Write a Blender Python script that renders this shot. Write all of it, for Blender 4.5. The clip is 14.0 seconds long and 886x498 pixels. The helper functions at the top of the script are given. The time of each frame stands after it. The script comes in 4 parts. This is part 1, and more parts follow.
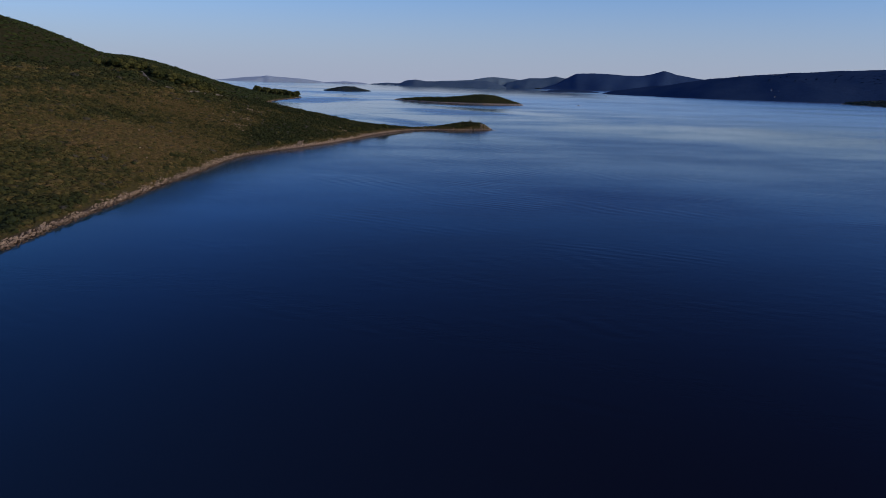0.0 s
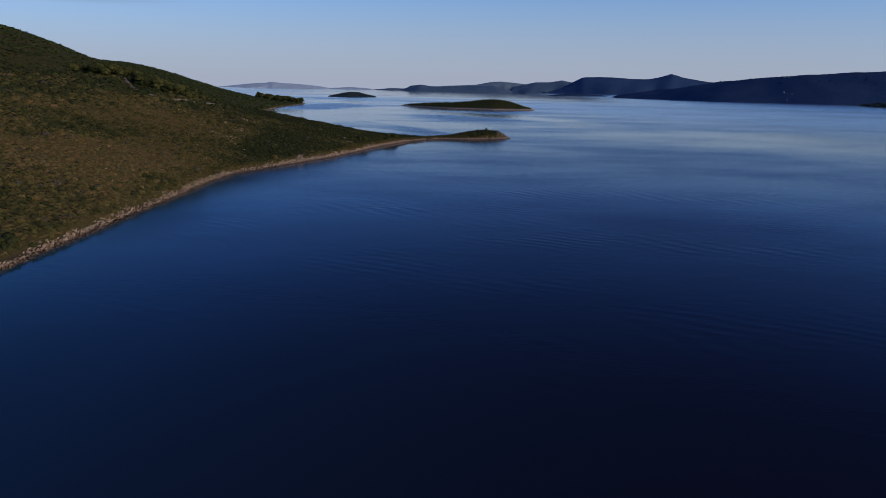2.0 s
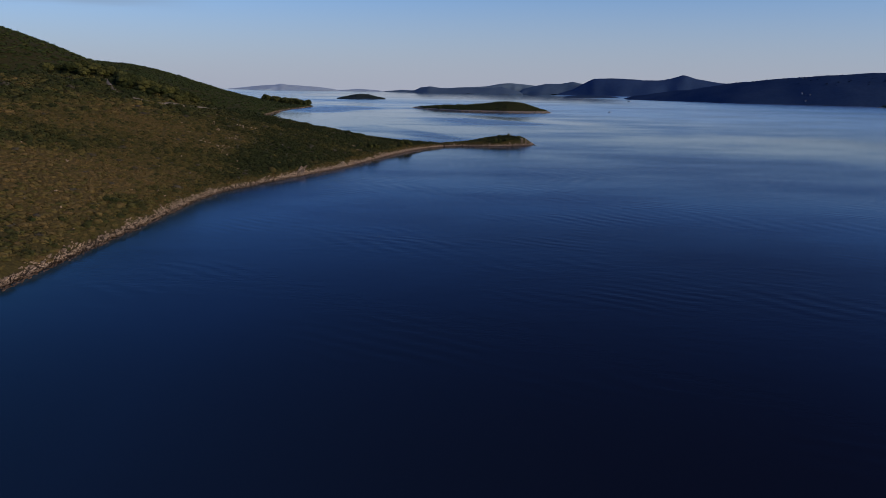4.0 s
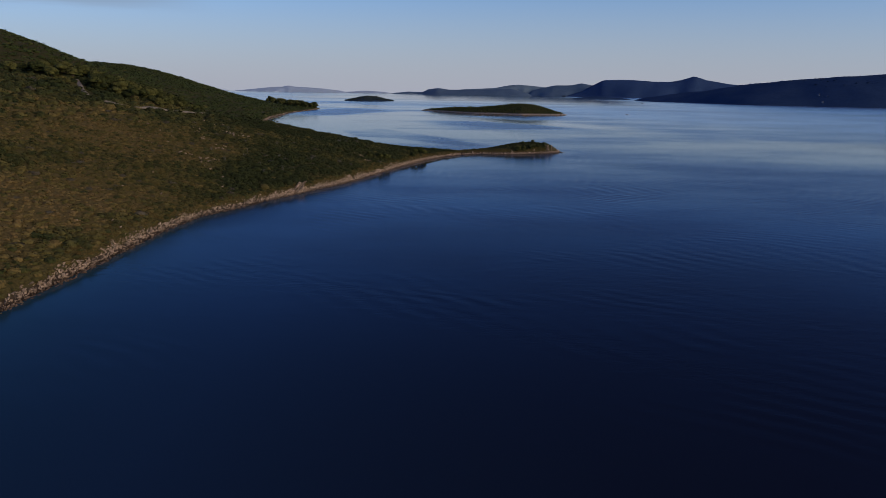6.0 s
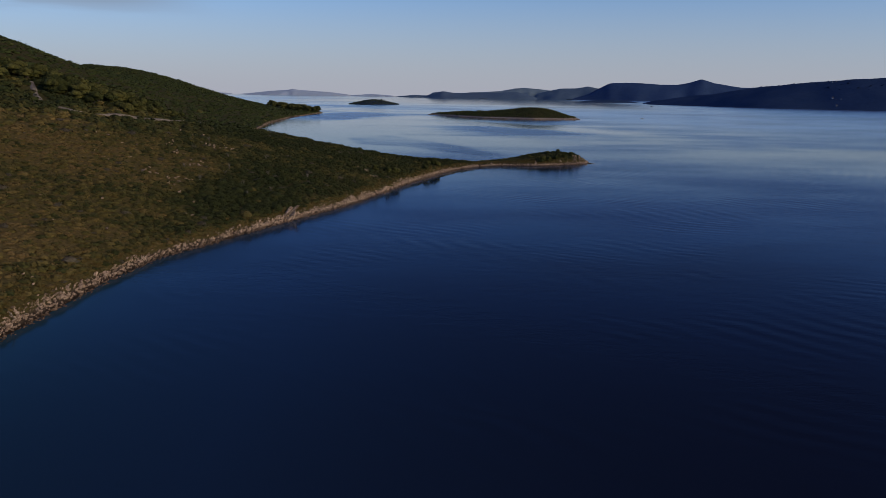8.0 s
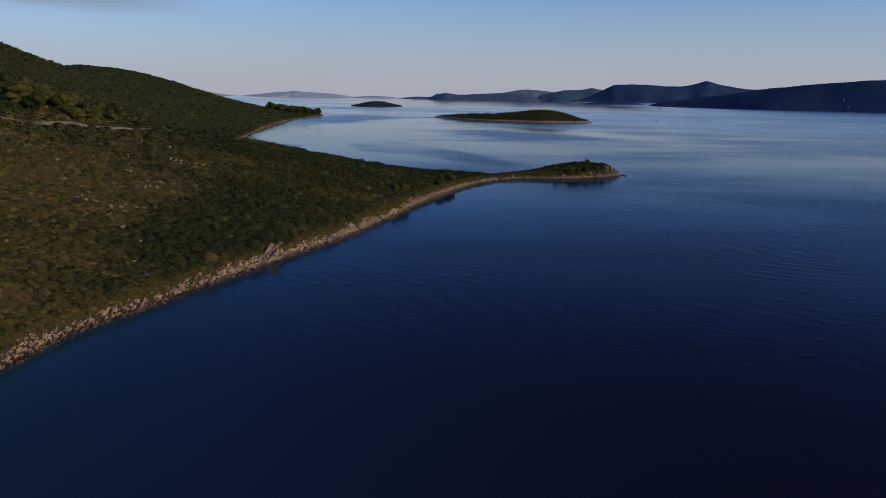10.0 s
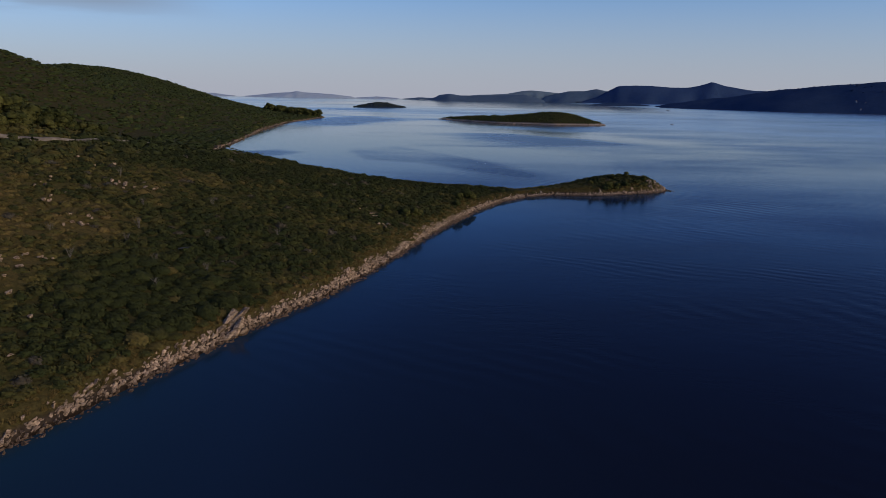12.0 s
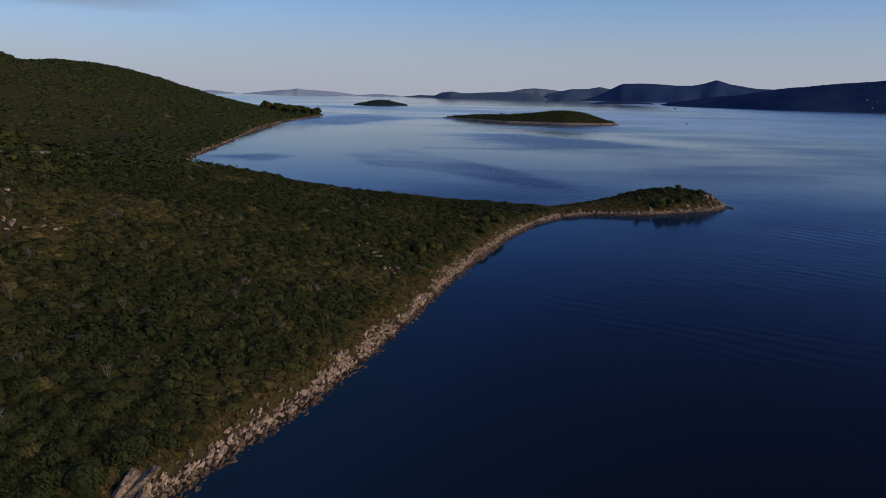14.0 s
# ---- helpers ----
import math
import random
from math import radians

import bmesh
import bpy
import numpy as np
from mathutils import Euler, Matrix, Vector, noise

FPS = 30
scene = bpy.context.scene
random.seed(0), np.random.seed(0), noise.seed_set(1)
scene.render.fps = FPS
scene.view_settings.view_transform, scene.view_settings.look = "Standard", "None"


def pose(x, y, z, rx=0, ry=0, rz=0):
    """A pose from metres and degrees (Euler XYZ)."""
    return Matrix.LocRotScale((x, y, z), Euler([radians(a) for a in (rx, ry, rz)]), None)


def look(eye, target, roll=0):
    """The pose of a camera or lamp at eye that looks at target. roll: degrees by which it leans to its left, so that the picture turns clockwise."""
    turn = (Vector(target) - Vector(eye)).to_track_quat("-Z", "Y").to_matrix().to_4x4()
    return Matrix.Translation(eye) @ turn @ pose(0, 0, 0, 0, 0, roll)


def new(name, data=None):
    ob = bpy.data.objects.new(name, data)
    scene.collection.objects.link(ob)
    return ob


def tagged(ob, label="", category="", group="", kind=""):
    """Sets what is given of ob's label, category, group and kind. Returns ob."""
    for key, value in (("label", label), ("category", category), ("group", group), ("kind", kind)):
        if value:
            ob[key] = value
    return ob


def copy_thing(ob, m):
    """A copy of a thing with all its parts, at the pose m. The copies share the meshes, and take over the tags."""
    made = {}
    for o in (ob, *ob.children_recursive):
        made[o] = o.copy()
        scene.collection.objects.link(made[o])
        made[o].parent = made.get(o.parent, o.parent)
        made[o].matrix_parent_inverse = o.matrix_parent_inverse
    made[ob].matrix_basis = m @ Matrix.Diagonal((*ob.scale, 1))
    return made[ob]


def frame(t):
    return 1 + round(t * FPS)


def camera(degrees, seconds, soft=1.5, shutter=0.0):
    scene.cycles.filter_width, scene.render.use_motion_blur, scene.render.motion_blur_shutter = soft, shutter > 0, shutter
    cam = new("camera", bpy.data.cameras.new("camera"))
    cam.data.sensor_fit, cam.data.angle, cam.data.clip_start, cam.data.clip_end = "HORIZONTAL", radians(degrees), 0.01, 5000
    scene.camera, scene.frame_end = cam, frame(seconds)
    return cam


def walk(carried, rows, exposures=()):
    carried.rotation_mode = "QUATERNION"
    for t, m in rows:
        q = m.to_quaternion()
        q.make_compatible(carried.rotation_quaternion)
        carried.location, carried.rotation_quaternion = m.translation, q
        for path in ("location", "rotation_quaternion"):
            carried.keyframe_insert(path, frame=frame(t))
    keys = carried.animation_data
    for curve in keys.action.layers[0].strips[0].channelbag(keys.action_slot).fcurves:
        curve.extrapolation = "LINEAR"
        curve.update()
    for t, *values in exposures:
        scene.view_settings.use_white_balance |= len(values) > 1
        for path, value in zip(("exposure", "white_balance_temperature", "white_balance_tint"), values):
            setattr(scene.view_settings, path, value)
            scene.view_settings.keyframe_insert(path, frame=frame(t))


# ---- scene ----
# A slow straight flight, about 25 m over the sea, beside a scrub-covered shore.
# Rows: seconds, place in metres, then yaw, pitch and roll in radians.
cam = camera(60.7, 14.0, soft=0.8)
ROWS = [
    (0.0, -1.04, 1.55, 25.46, 0.012, -0.217, 0.028),
    (0.5, -2.28, 10.02, 25.48, 0.013, -0.215, 0.025),
    (1.0, -3.52, 18.50, 25.48, 0.015, -0.213, 0.023),
    (1.5, -4.77, 27.02, 25.46, 0.017, -0.212, 0.021),
    (2.0, -6.03, 35.55, 25.42, 0.020, -0.211, 0.020),
    (2.5, -7.30, 44.11, 25.38, 0.023, -0.210, 0.020),
    (3.0, -8.58, 52.70, 25.33, 0.026, -0.210, 0.019),
    (3.5, -9.87, 61.31, 25.29, 0.029, -0.209, 0.018),
    (4.0, -11.17, 69.94, 25.24, 0.032, -0.209, 0.018),
    (4.5, -12.48, 78.59, 25.20, 0.035, -0.208, 0.018),
    (5.0, -13.79, 87.27, 25.17, 0.038, -0.208, 0.018),
    (5.5, -15.12, 95.97, 25.14, 0.040, -0.207, 0.017),
    (6.0, -16.45, 104.69, 25.12, 0.042, -0.207, 0.017),
    (6.5, -17.79, 113.43, 25.12, 0.044, -0.206, 0.017),
    (7.0, -19.14, 122.19, 25.12, 0.045, -0.205, 0.016),
    (7.5, -20.50, 130.98, 25.14, 0.047, -0.204, 0.016),
    (8.0, -21.86, 139.78, 25.16, 0.048, -0.203, 0.016),
    (8.5, -23.23, 148.61, 25.19, 0.049, -0.203, 0.016),
    (9.0, -24.60, 157.45, 25.23, 0.049, -0.202, 0.016),
    (9.5, -25.99, 166.32, 25.28, 0.050, -0.201, 0.016),
    (10.0, -27.38, 175.20, 25.33, 0.051, -0.201, 0.016),
    (10.5, -28.77, 184.11, 25.38, 0.052, -0.200, 0.016),
    (11.0, -30.17, 193.03, 25.42, 0.052, -0.200, 0.016),
    (11.5, -31.58, 201.97, 25.46, 0.053, -0.200, 0.017),
    (12.0, -32.99, 210.93, 25.49, 0.054, -0.200, 0.018),
    (12.5, -34.41, 219.91, 25.50, 0.054, -0.201, 0.018),
    (13.0, -35.83, 228.90, 25.50, 0.055, -0.201, 0.019),
    (13.5, -37.25, 237.91, 25.46, 0.055, -0.202, 0.019),
    (14.0, -38.69, 246.94, 25.40, 0.055, -0.203, 0.020),
]
walk(cam, [(t, pose(x, y, z, 90 + math.degrees(pitch), 0, math.degrees(yaw)) @ pose(0, 0, 0, 0, 0, math.degrees(roll)))
           for t, x, y, z, yaw, pitch, roll in ROWS],
     exposures=[(0.0, 0.0, 5900, 12), (3.0, 0.0, 6150, 12), (6.5, 0.0, 6550, 12), (9.0, 0.0, 6650, 12), (14.0, 0.0, 6500, 12)])

# ---- light ----
SUN_FROM = Vector((0.88, -0.32, 0.38)).normalized()
world = bpy.data.worlds.new("sky")
scene.world = world
world.use_nodes = True
wn, wl = world.node_tree.nodes, world.node_tree.links
wn.clear()
sky_tex = wn.new("ShaderNodeTexSky")
sky_tex.sky_type = "NISHITA"
sky_tex.sun_disc = False
sky_tex.sun_elevation = math.asin(SUN_FROM.z)
sky_tex.sun_rotation = math.atan2(SUN_FROM.x, SUN_FROM.y)
sky_tex.air_density, sky_tex.dust_density, sky_tex.ozone_density = 1.0, 0.3, 6.0
back = wn.new("ShaderNodeBackground")
back.inputs["Strength"].default_value = 0.10
wout = wn.new("ShaderNodeOutputWorld")
# morning haze lies low over the horizon
way = wn.new("ShaderNodeTexCoord")
axes = wn.new("ShaderNodeSeparateXYZ")
wl.new(way.outputs["Generated"], axes.inputs[0])
low = wn.new("ShaderNodeMapRange")
low.interpolation_type = "SMOOTHSTEP"
for key, v in (("From Min", -0.03), ("From Max", 0.18), ("To Min", 0.95), ("To Max", 0.0)):
    low.inputs[key].default_value = v
wl.new(axes.outputs[2], low.inputs["Value"])
haze = wn.new("ShaderNodeMix")
haze.data_type = "RGBA"
haze.inputs[7].default_value = (3.85, 4.05, 4.80, 1)
wl.new(low.outputs[0], haze.inputs[0])
deep = wn.new("ShaderNodeMix")
deep.data_type, deep.blend_type = "RGBA", "MULTIPLY"
deep.inputs[0].default_value = 1.0
deep.inputs[7].default_value = (0.90, 1.04, 1.24, 1)
wl.new(sky_tex.outputs[0], deep.inputs[6])
# the clear sky deepens towards the zenith
high = wn.new("ShaderNodeMapRange")
high.interpolation_type = "SMOOTHSTEP"
for key, v in (("From Min", 0.10), ("From Max", 0.38)):
    high.inputs[key].default_value = v
wl.new(axes.outputs[2], high.inputs["Value"])
zenith = wn.new("ShaderNodeMix")
zenith.data_type, zenith.blend_type = "RGBA", "MULTIPLY"
zenith.inputs[7].default_value = (0.42, 0.62, 0.82, 1)
wl.new(high.outputs[0], zenith.inputs[0])
wl.new(deep.outputs[2], zenith.inputs[6])
wl.new(zenith.outputs[2], haze.inputs[6])
# a thin grey bank of cloud
cloud_at = wn.new("ShaderNodeMapping")
cloud_at.inputs["Scale"].default_value = (3.0, 3.0, 26.0)
wl.new(way.outputs["Generated"], cloud_at.inputs[0])
cloud = wn.new("ShaderNodeTexNoise")
cloud.inputs["Scale"].default_value, cloud.inputs["Detail"].default_value = 1.6, 4.0
wl.new(cloud_at.outputs[0], cloud.inputs["Vector"])
thick = wn.new("ShaderNodeMapRange")
thick.interpolation_type = "SMOOTHSTEP"
for key, v in (("From Min", 0.30), ("From Max", 0.50), ("To Min", 0.0), ("To Max", 0.6)):
    thick.inputs[key].default_value = v
wl.new(cloud.outputs["Fac"], thick.inputs["Value"])
above = wn.new("ShaderNodeMapRange")
for key, v in (("From Min", 0.08), ("From Max", 0.10)):
    above.inputs[key].default_value = v
wl.new(axes.outputs[2], above.inputs["Value"])
aside = wn.new("ShaderNodeMapRange")
aside.interpolation_type = "SMOOTHSTEP"
for key, v in (("From Min", -0.30), ("From Max", -0.46)):
    aside.inputs[key].default_value = v
wl.new(axes.outputs[0], aside.inputs["Value"])
over = wn.new("ShaderNodeMapRange")
for key, v in (("From Min", 0.13), ("From Max", 0.20), ("To Min", 1.0), ("To Max", 0.0)):
    over.inputs[key].default_value = v
wl.new(axes.outputs[2], over.inputs["Value"])
belt = wn.new("ShaderNodeMath")
belt.operation = "MULTIPLY"
wl.new(above.outputs[0], belt.inputs[0])
wl.new(over.outputs[0], belt.inputs[1])
bank = wn.new("ShaderNodeMath")
bank.operation = "MULTIPLY"
wl.new(belt.outputs[0], bank.inputs[0])
wl.new(aside.outputs[0], bank.inputs[1])
cover = wn.new("ShaderNodeMath")
cover.operation = "MULTIPLY"
wl.new(thick.outputs[0], cover.inputs[0])
wl.new(bank.outputs[0], cover.inputs[1])
clouded = wn.new("ShaderNodeMix")
clouded.data_type = "RGBA"
clouded.inputs[7].default_value = (2.2, 2.5, 3.1, 1)
wl.new(cover.outputs[0], clouded.inputs[0])
wl.new(haze.outputs[2], clouded.inputs[6])
wl.new(clouded.outputs[2], back.inputs[0])
wl.new(back.outputs[0], wout.inputs[0])

sun = new("sun", bpy.data.lights.new("sun", "SUN"))
sun.data.energy, sun.data.angle, sun.data.color = 2.2, radians(35), (1.0, 0.76, 0.46)
sun.matrix_world = look(SUN_FROM * 100, (0, 0, 0))


# ---- materials ----
def material(name):
    m = bpy.data.materials.new(name)
    m.use_nodes = True
    nt = m.node_tree
    return m, nt, nt.nodes["Principled BSDF"]


def node(nt, kind, links=(), **values):
    """A node with its plain settings and its inputs, given by name or by number; links: (input, socket)."""
    n = nt.nodes.new(kind)
    for key, value in values.items():
        n.inputs[key.replace("_", " ")].default_value = value
    for key, socket in links:
        nt.links.new(socket, n.inputs[key])
    return n


def noise_at(nt, scale, detail=4.0, rough=0.55, stretch=None, turn=0.0):
    tc = nt.nodes.new("ShaderNodeTexCoord")
    out = tc.outputs["Object"]
    if stretch:
        mp = node(nt, "ShaderNodeMapping", [("Vector", out)])
        mp.inputs["Scale"].default_value = stretch
        mp.inputs["Rotation"].default_value = (0, 0, radians(turn))
        out = mp.outputs[0]
    n = node(nt, "ShaderNodeTexNoise", [("Vector", out)], Scale=scale, Detail=detail, Roughness=rough)
    return n.outputs["Fac"]


def ramp(nt, fac, stops):
    r = nt.nodes.new("ShaderNodeValToRGB")
    els = r.color_ramp.elements
    while len(els) < len(stops):
        els.new(0.5)
    for el, (p, c) in zip(els, stops):
        el.position, el.color = p, (*c, 1)
    nt.links.new(fac, r.inputs[0])
    return r.outputs[0]


def mix(nt, fac, a, b, blend="MIX"):
    n = nt.nodes.new("ShaderNodeMix")
    n.data_type, n.blend_type = "RGBA", blend
    for key, value in ((0, fac), (6, a), (7, b)):
        if hasattr(value, "is_linked"):
            nt.links.new(value, n.inputs[key])
        else:
            n.inputs[key].default_value = value if key == 0 else (*value, 1)
    return n.outputs[2]


def bump(nt, bsdf, height, strength, distance):
    b = node(nt, "ShaderNodeBump", [("Height", height)], Strength=strength, Distance=distance)
    nt.links.new(b.outputs[0], bsdf.inputs["Normal"])


def height_ramp(nt, low, high):
    """0 below low, 1 above high, by the height over the sea, made uneven by noise."""
    geo = nt.nodes.new("ShaderNodeNewGeometry")
    sep = node(nt, "ShaderNodeSeparateXYZ", [(0, geo.outputs["Position"])])
    mr = node(nt, "ShaderNodeMapRange", [("Value", sep.outputs[2])])
    mr.inputs["From Min"].default_value, mr.inputs["From Max"].default_value = low, high
    return mr.outputs[0]


def total(nt, sockets):
    out = sockets[0]
    for s in sockets[1:]:
        n = node(nt, "ShaderNodeMath", [(0, out), (1, s)])
        n.operation = "ADD"
        out = n.outputs[0]
    return out


def scaled(nt, socket, k):
    n = node(nt, "ShaderNodeMath", [(0, socket)])
    n.operation = "MULTIPLY"
    n.inputs[1].default_value = k
    return n.outputs[0]


def between(nt, socket, a, b, c, d):
    mr = node(nt, "ShaderNodeMapRange", [("Value", socket)])
    mr.interpolation_type = "SMOOTHSTEP"
    for key, v in (("From Min", a), ("From Max", b), ("To Min", c), ("To Max", d)):
        mr.inputs[key].default_value = v
    return mr.outputs[0]


def ground_material(name, soil, grass, rock, rock_low=0.75, rock_high=1.15, by="dry"):
    m, nt, b = material(name)
    at = nt.nodes.new("ShaderNodeAttribute")
    at.attribute_name = by
    big = at.outputs["Fac"]
    fine = noise_at(nt, 2.2, 8, 0.72)
    c = mix(nt, ramp(nt, big, [(0.15, (1, 1, 1)), (0.65, (0, 0, 0))]), soil, grass)
    c = mix(nt, ramp(nt, big, [(0.0, (1, 1, 1)), (0.16, (0, 0, 0))]), c, (0.055, 0.050, 0.022))
    c = mix(nt, 0.8, c, ramp(nt, fine, [(0.34, (0.28, 0.30, 0.25)), (0.66, (1.1, 1.06, 0.95))]), "MULTIPLY")
    stone = ramp(nt, noise_at(nt, 1.8, 5, 0.7), [(0.32, tuple(v * 0.35 for v in rock)), (0.6, rock)])
    c = mix(nt, height_ramp(nt, rock_low, rock_high), stone, c)
    wet = height_ramp(nt, 0.12, 0.4)
    c = mix(nt, wet, mix(nt, 0.75, c, (0.25, 0.22, 0.2), "MULTIPLY"), c)
    nt.links.new(c, b.inputs["Base Color"])
    b.inputs["Roughness"].default_value = 0.95
    b.inputs["Specular IOR Level"].default_value = 0.05
    bump(nt, b, fine, 0.8, 0.4)
    return m


def leaf_material(name, stops, grain=3.0):
    """Foliage whose colour goes by the tint of each plant and varies from leaf tuft to leaf tuft."""
    m, nt, b = material(name)
    at = nt.nodes.new("ShaderNodeAttribute")
    at.attribute_name = "tint"
    geo = nt.nodes.new("ShaderNodeNewGeometry")
    c = ramp(nt, at.outputs["Fac"], stops)
    isl = ramp(nt, geo.outputs["Random Per Island"], [(0.0, (0.82, 0.82, 0.82)), (1.0, (1.18, 1.18, 1.13))])
    c = mix(nt, 1.0, c, isl, "MULTIPLY")
    c = mix(nt, 0.5, c, ramp(nt, noise_at(nt, grain, 3), [(0.3, (0.72, 0.72, 0.72)), (0.7, (1.12, 1.12, 1.12))]), "MULTIPLY")
    c = mix(nt, 0.6, c, ramp(nt, noise_at(nt, grain * 3, 3, 0.7), [(0.35, (0.72, 0.72, 0.72)), (0.65, (1.14, 1.14, 1.14))]), "MULTIPLY")
    nt.links.new(c, b.inputs["Base Color"])
    bump(nt, b, noise_at(nt, grain * 3, 3, 0.7), 0.6, 0.15)
    b.inputs["Roughness"].default_value = 0.95
    b.inputs["Specular IOR Level"].default_value = 0.06
    return m


def rock_material(name, pale, dark):
    m, nt, b = material(name)
    info = nt.nodes.new("ShaderNodeObjectInfo")
    geo = nt.nodes.new("ShaderNodeNewGeometry")
    c = ramp(nt, noise_at(nt, 1.6, 6, 0.7), [(0.3, dark), (0.52, pale), (0.75, tuple(v * 1.25 for v in pale))])
    strata = noise_at(nt, 1.2, 4, 0.6, (1, 1, 7))
    c = mix(nt, 0.5, c, ramp(nt, strata, [(0.38, (0.35, 0.33, 0.3)), (0.6, (1, 1, 1))]), "MULTIPLY")
    c = mix(nt, 0.5, c, ramp(nt, info.outputs["Random"], [(0, (0.6, 0.58, 0.55)), (1, (1.2, 1.15, 1.1))]), "MULTIPLY")
    c = mix(nt, 0.6, c, ramp(nt, geo.outputs["Random Per Island"], [(0, (0.5, 0.48, 0.45)), (1, (1.2, 1.15, 1.1))]), "MULTIPLY")
    # fracture lines
    tc = nt.nodes.new("ShaderNodeTexCoord")
    bend = node(nt, "ShaderNodeVectorMath", [(0, tc.outputs["Object"]), (1, node(nt, "ShaderNodeTexNoise", [("Vector", tc.outputs["Object"])], Scale=1.5, Detail=3.0).outputs["Color"])])
    long = node(nt, "ShaderNodeMapping", [("Vector", bend.outputs[0])])
    long.inputs["Scale"].default_value = (1.0, 0.5, 0.8)
    vor = node(nt, "ShaderNodeTexVoronoi", [("Vector", long.outputs[0])], Scale=1.7)
    vor.feature = "DISTANCE_TO_EDGE"
    crack = ramp(nt, vor.outputs["Distance"], [(0.0, (0.25, 0.21, 0.17)), (0.05, (1, 1, 1))])
    c = mix(nt, 0.75, c, crack, "MULTIPLY")
    wet = height_ramp(nt, 0.1, 0.42)
    c = mix(nt, wet, mix(nt, 0.8, c, (0.2, 0.17, 0.15), "MULTIPLY"), c)
    nt.links.new(c, b.inputs["Base Color"])
    b.inputs["Roughness"].default_value = 0.95
    b.inputs["Specular IOR Level"].default_value = 0.1
    bump(nt, b, total(nt, [noise_at(nt, 6, 6, 0.7), scaled(nt, between(nt, vor.outputs["Distance"], 0.0, 0.09, 0.0, 1.0), 0.8)]), 0.8, 0.12)
    return m


def plain(name, colour, rough=0.7, spread=0.25, scale=2.0):
    m, nt, b = material(name)
    c = mix(nt, spread, colour, ramp(nt, noise_at(nt, scale, 5), [(0.3, tuple(v * 0.4 for v in colour)), (0.7, tuple(min(1, v * 1.4) for v in colour))]))
    nt.links.new(c, b.inputs["Base Color"])
    b.inputs["Roughness"].default_value = rough
    return m


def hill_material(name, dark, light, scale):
    """Far slopes under low woods and scrub, with haze mixed into their base colours."""
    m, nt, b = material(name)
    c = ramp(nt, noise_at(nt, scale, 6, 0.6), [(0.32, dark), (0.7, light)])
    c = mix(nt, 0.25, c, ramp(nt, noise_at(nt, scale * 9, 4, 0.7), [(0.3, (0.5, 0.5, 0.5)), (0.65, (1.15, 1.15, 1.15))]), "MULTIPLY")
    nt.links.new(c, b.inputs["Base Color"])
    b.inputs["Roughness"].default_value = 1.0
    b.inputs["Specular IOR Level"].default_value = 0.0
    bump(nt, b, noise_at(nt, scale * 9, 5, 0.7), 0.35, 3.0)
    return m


def wave_train(nt, heading, length, uneven, patches, low, high, height):
    """Wave crests of that heading (degrees from x) and length in metres, that come and go in patches."""
    tc = nt.nodes.new("ShaderNodeTexCoord")
    mp = node(nt, "ShaderNodeMapping", [("Vector", tc.outputs["Object"])])
    mp.inputs["Rotation"].default_value = (0, 0, radians(-heading))
    wv = node(nt, "ShaderNodeTexWave", [("Vector", mp.outputs[0])], Scale=0.314 / length, Distortion=uneven, Detail=2.0, Detail_Scale=0.35)
    wv.bands_direction = "Y"
    here = node(nt, "ShaderNodeMapRange", [("Value", noise_at(nt, patches, 3, 0.55, (1.0, 1.6, 1)))])
    here.interpolation_type = "SMOOTHSTEP"
    for key, v in (("From Min", low), ("From Max", high), ("To Min", 0.0), ("To Max", height)):
        here.inputs[key].default_value = v
    train = node(nt, "ShaderNodeMath", [(0, wv.outputs["Fac"]), (1, here.outputs[0])])
    train.operation = "MULTIPLY"
    return train.outputs[0]


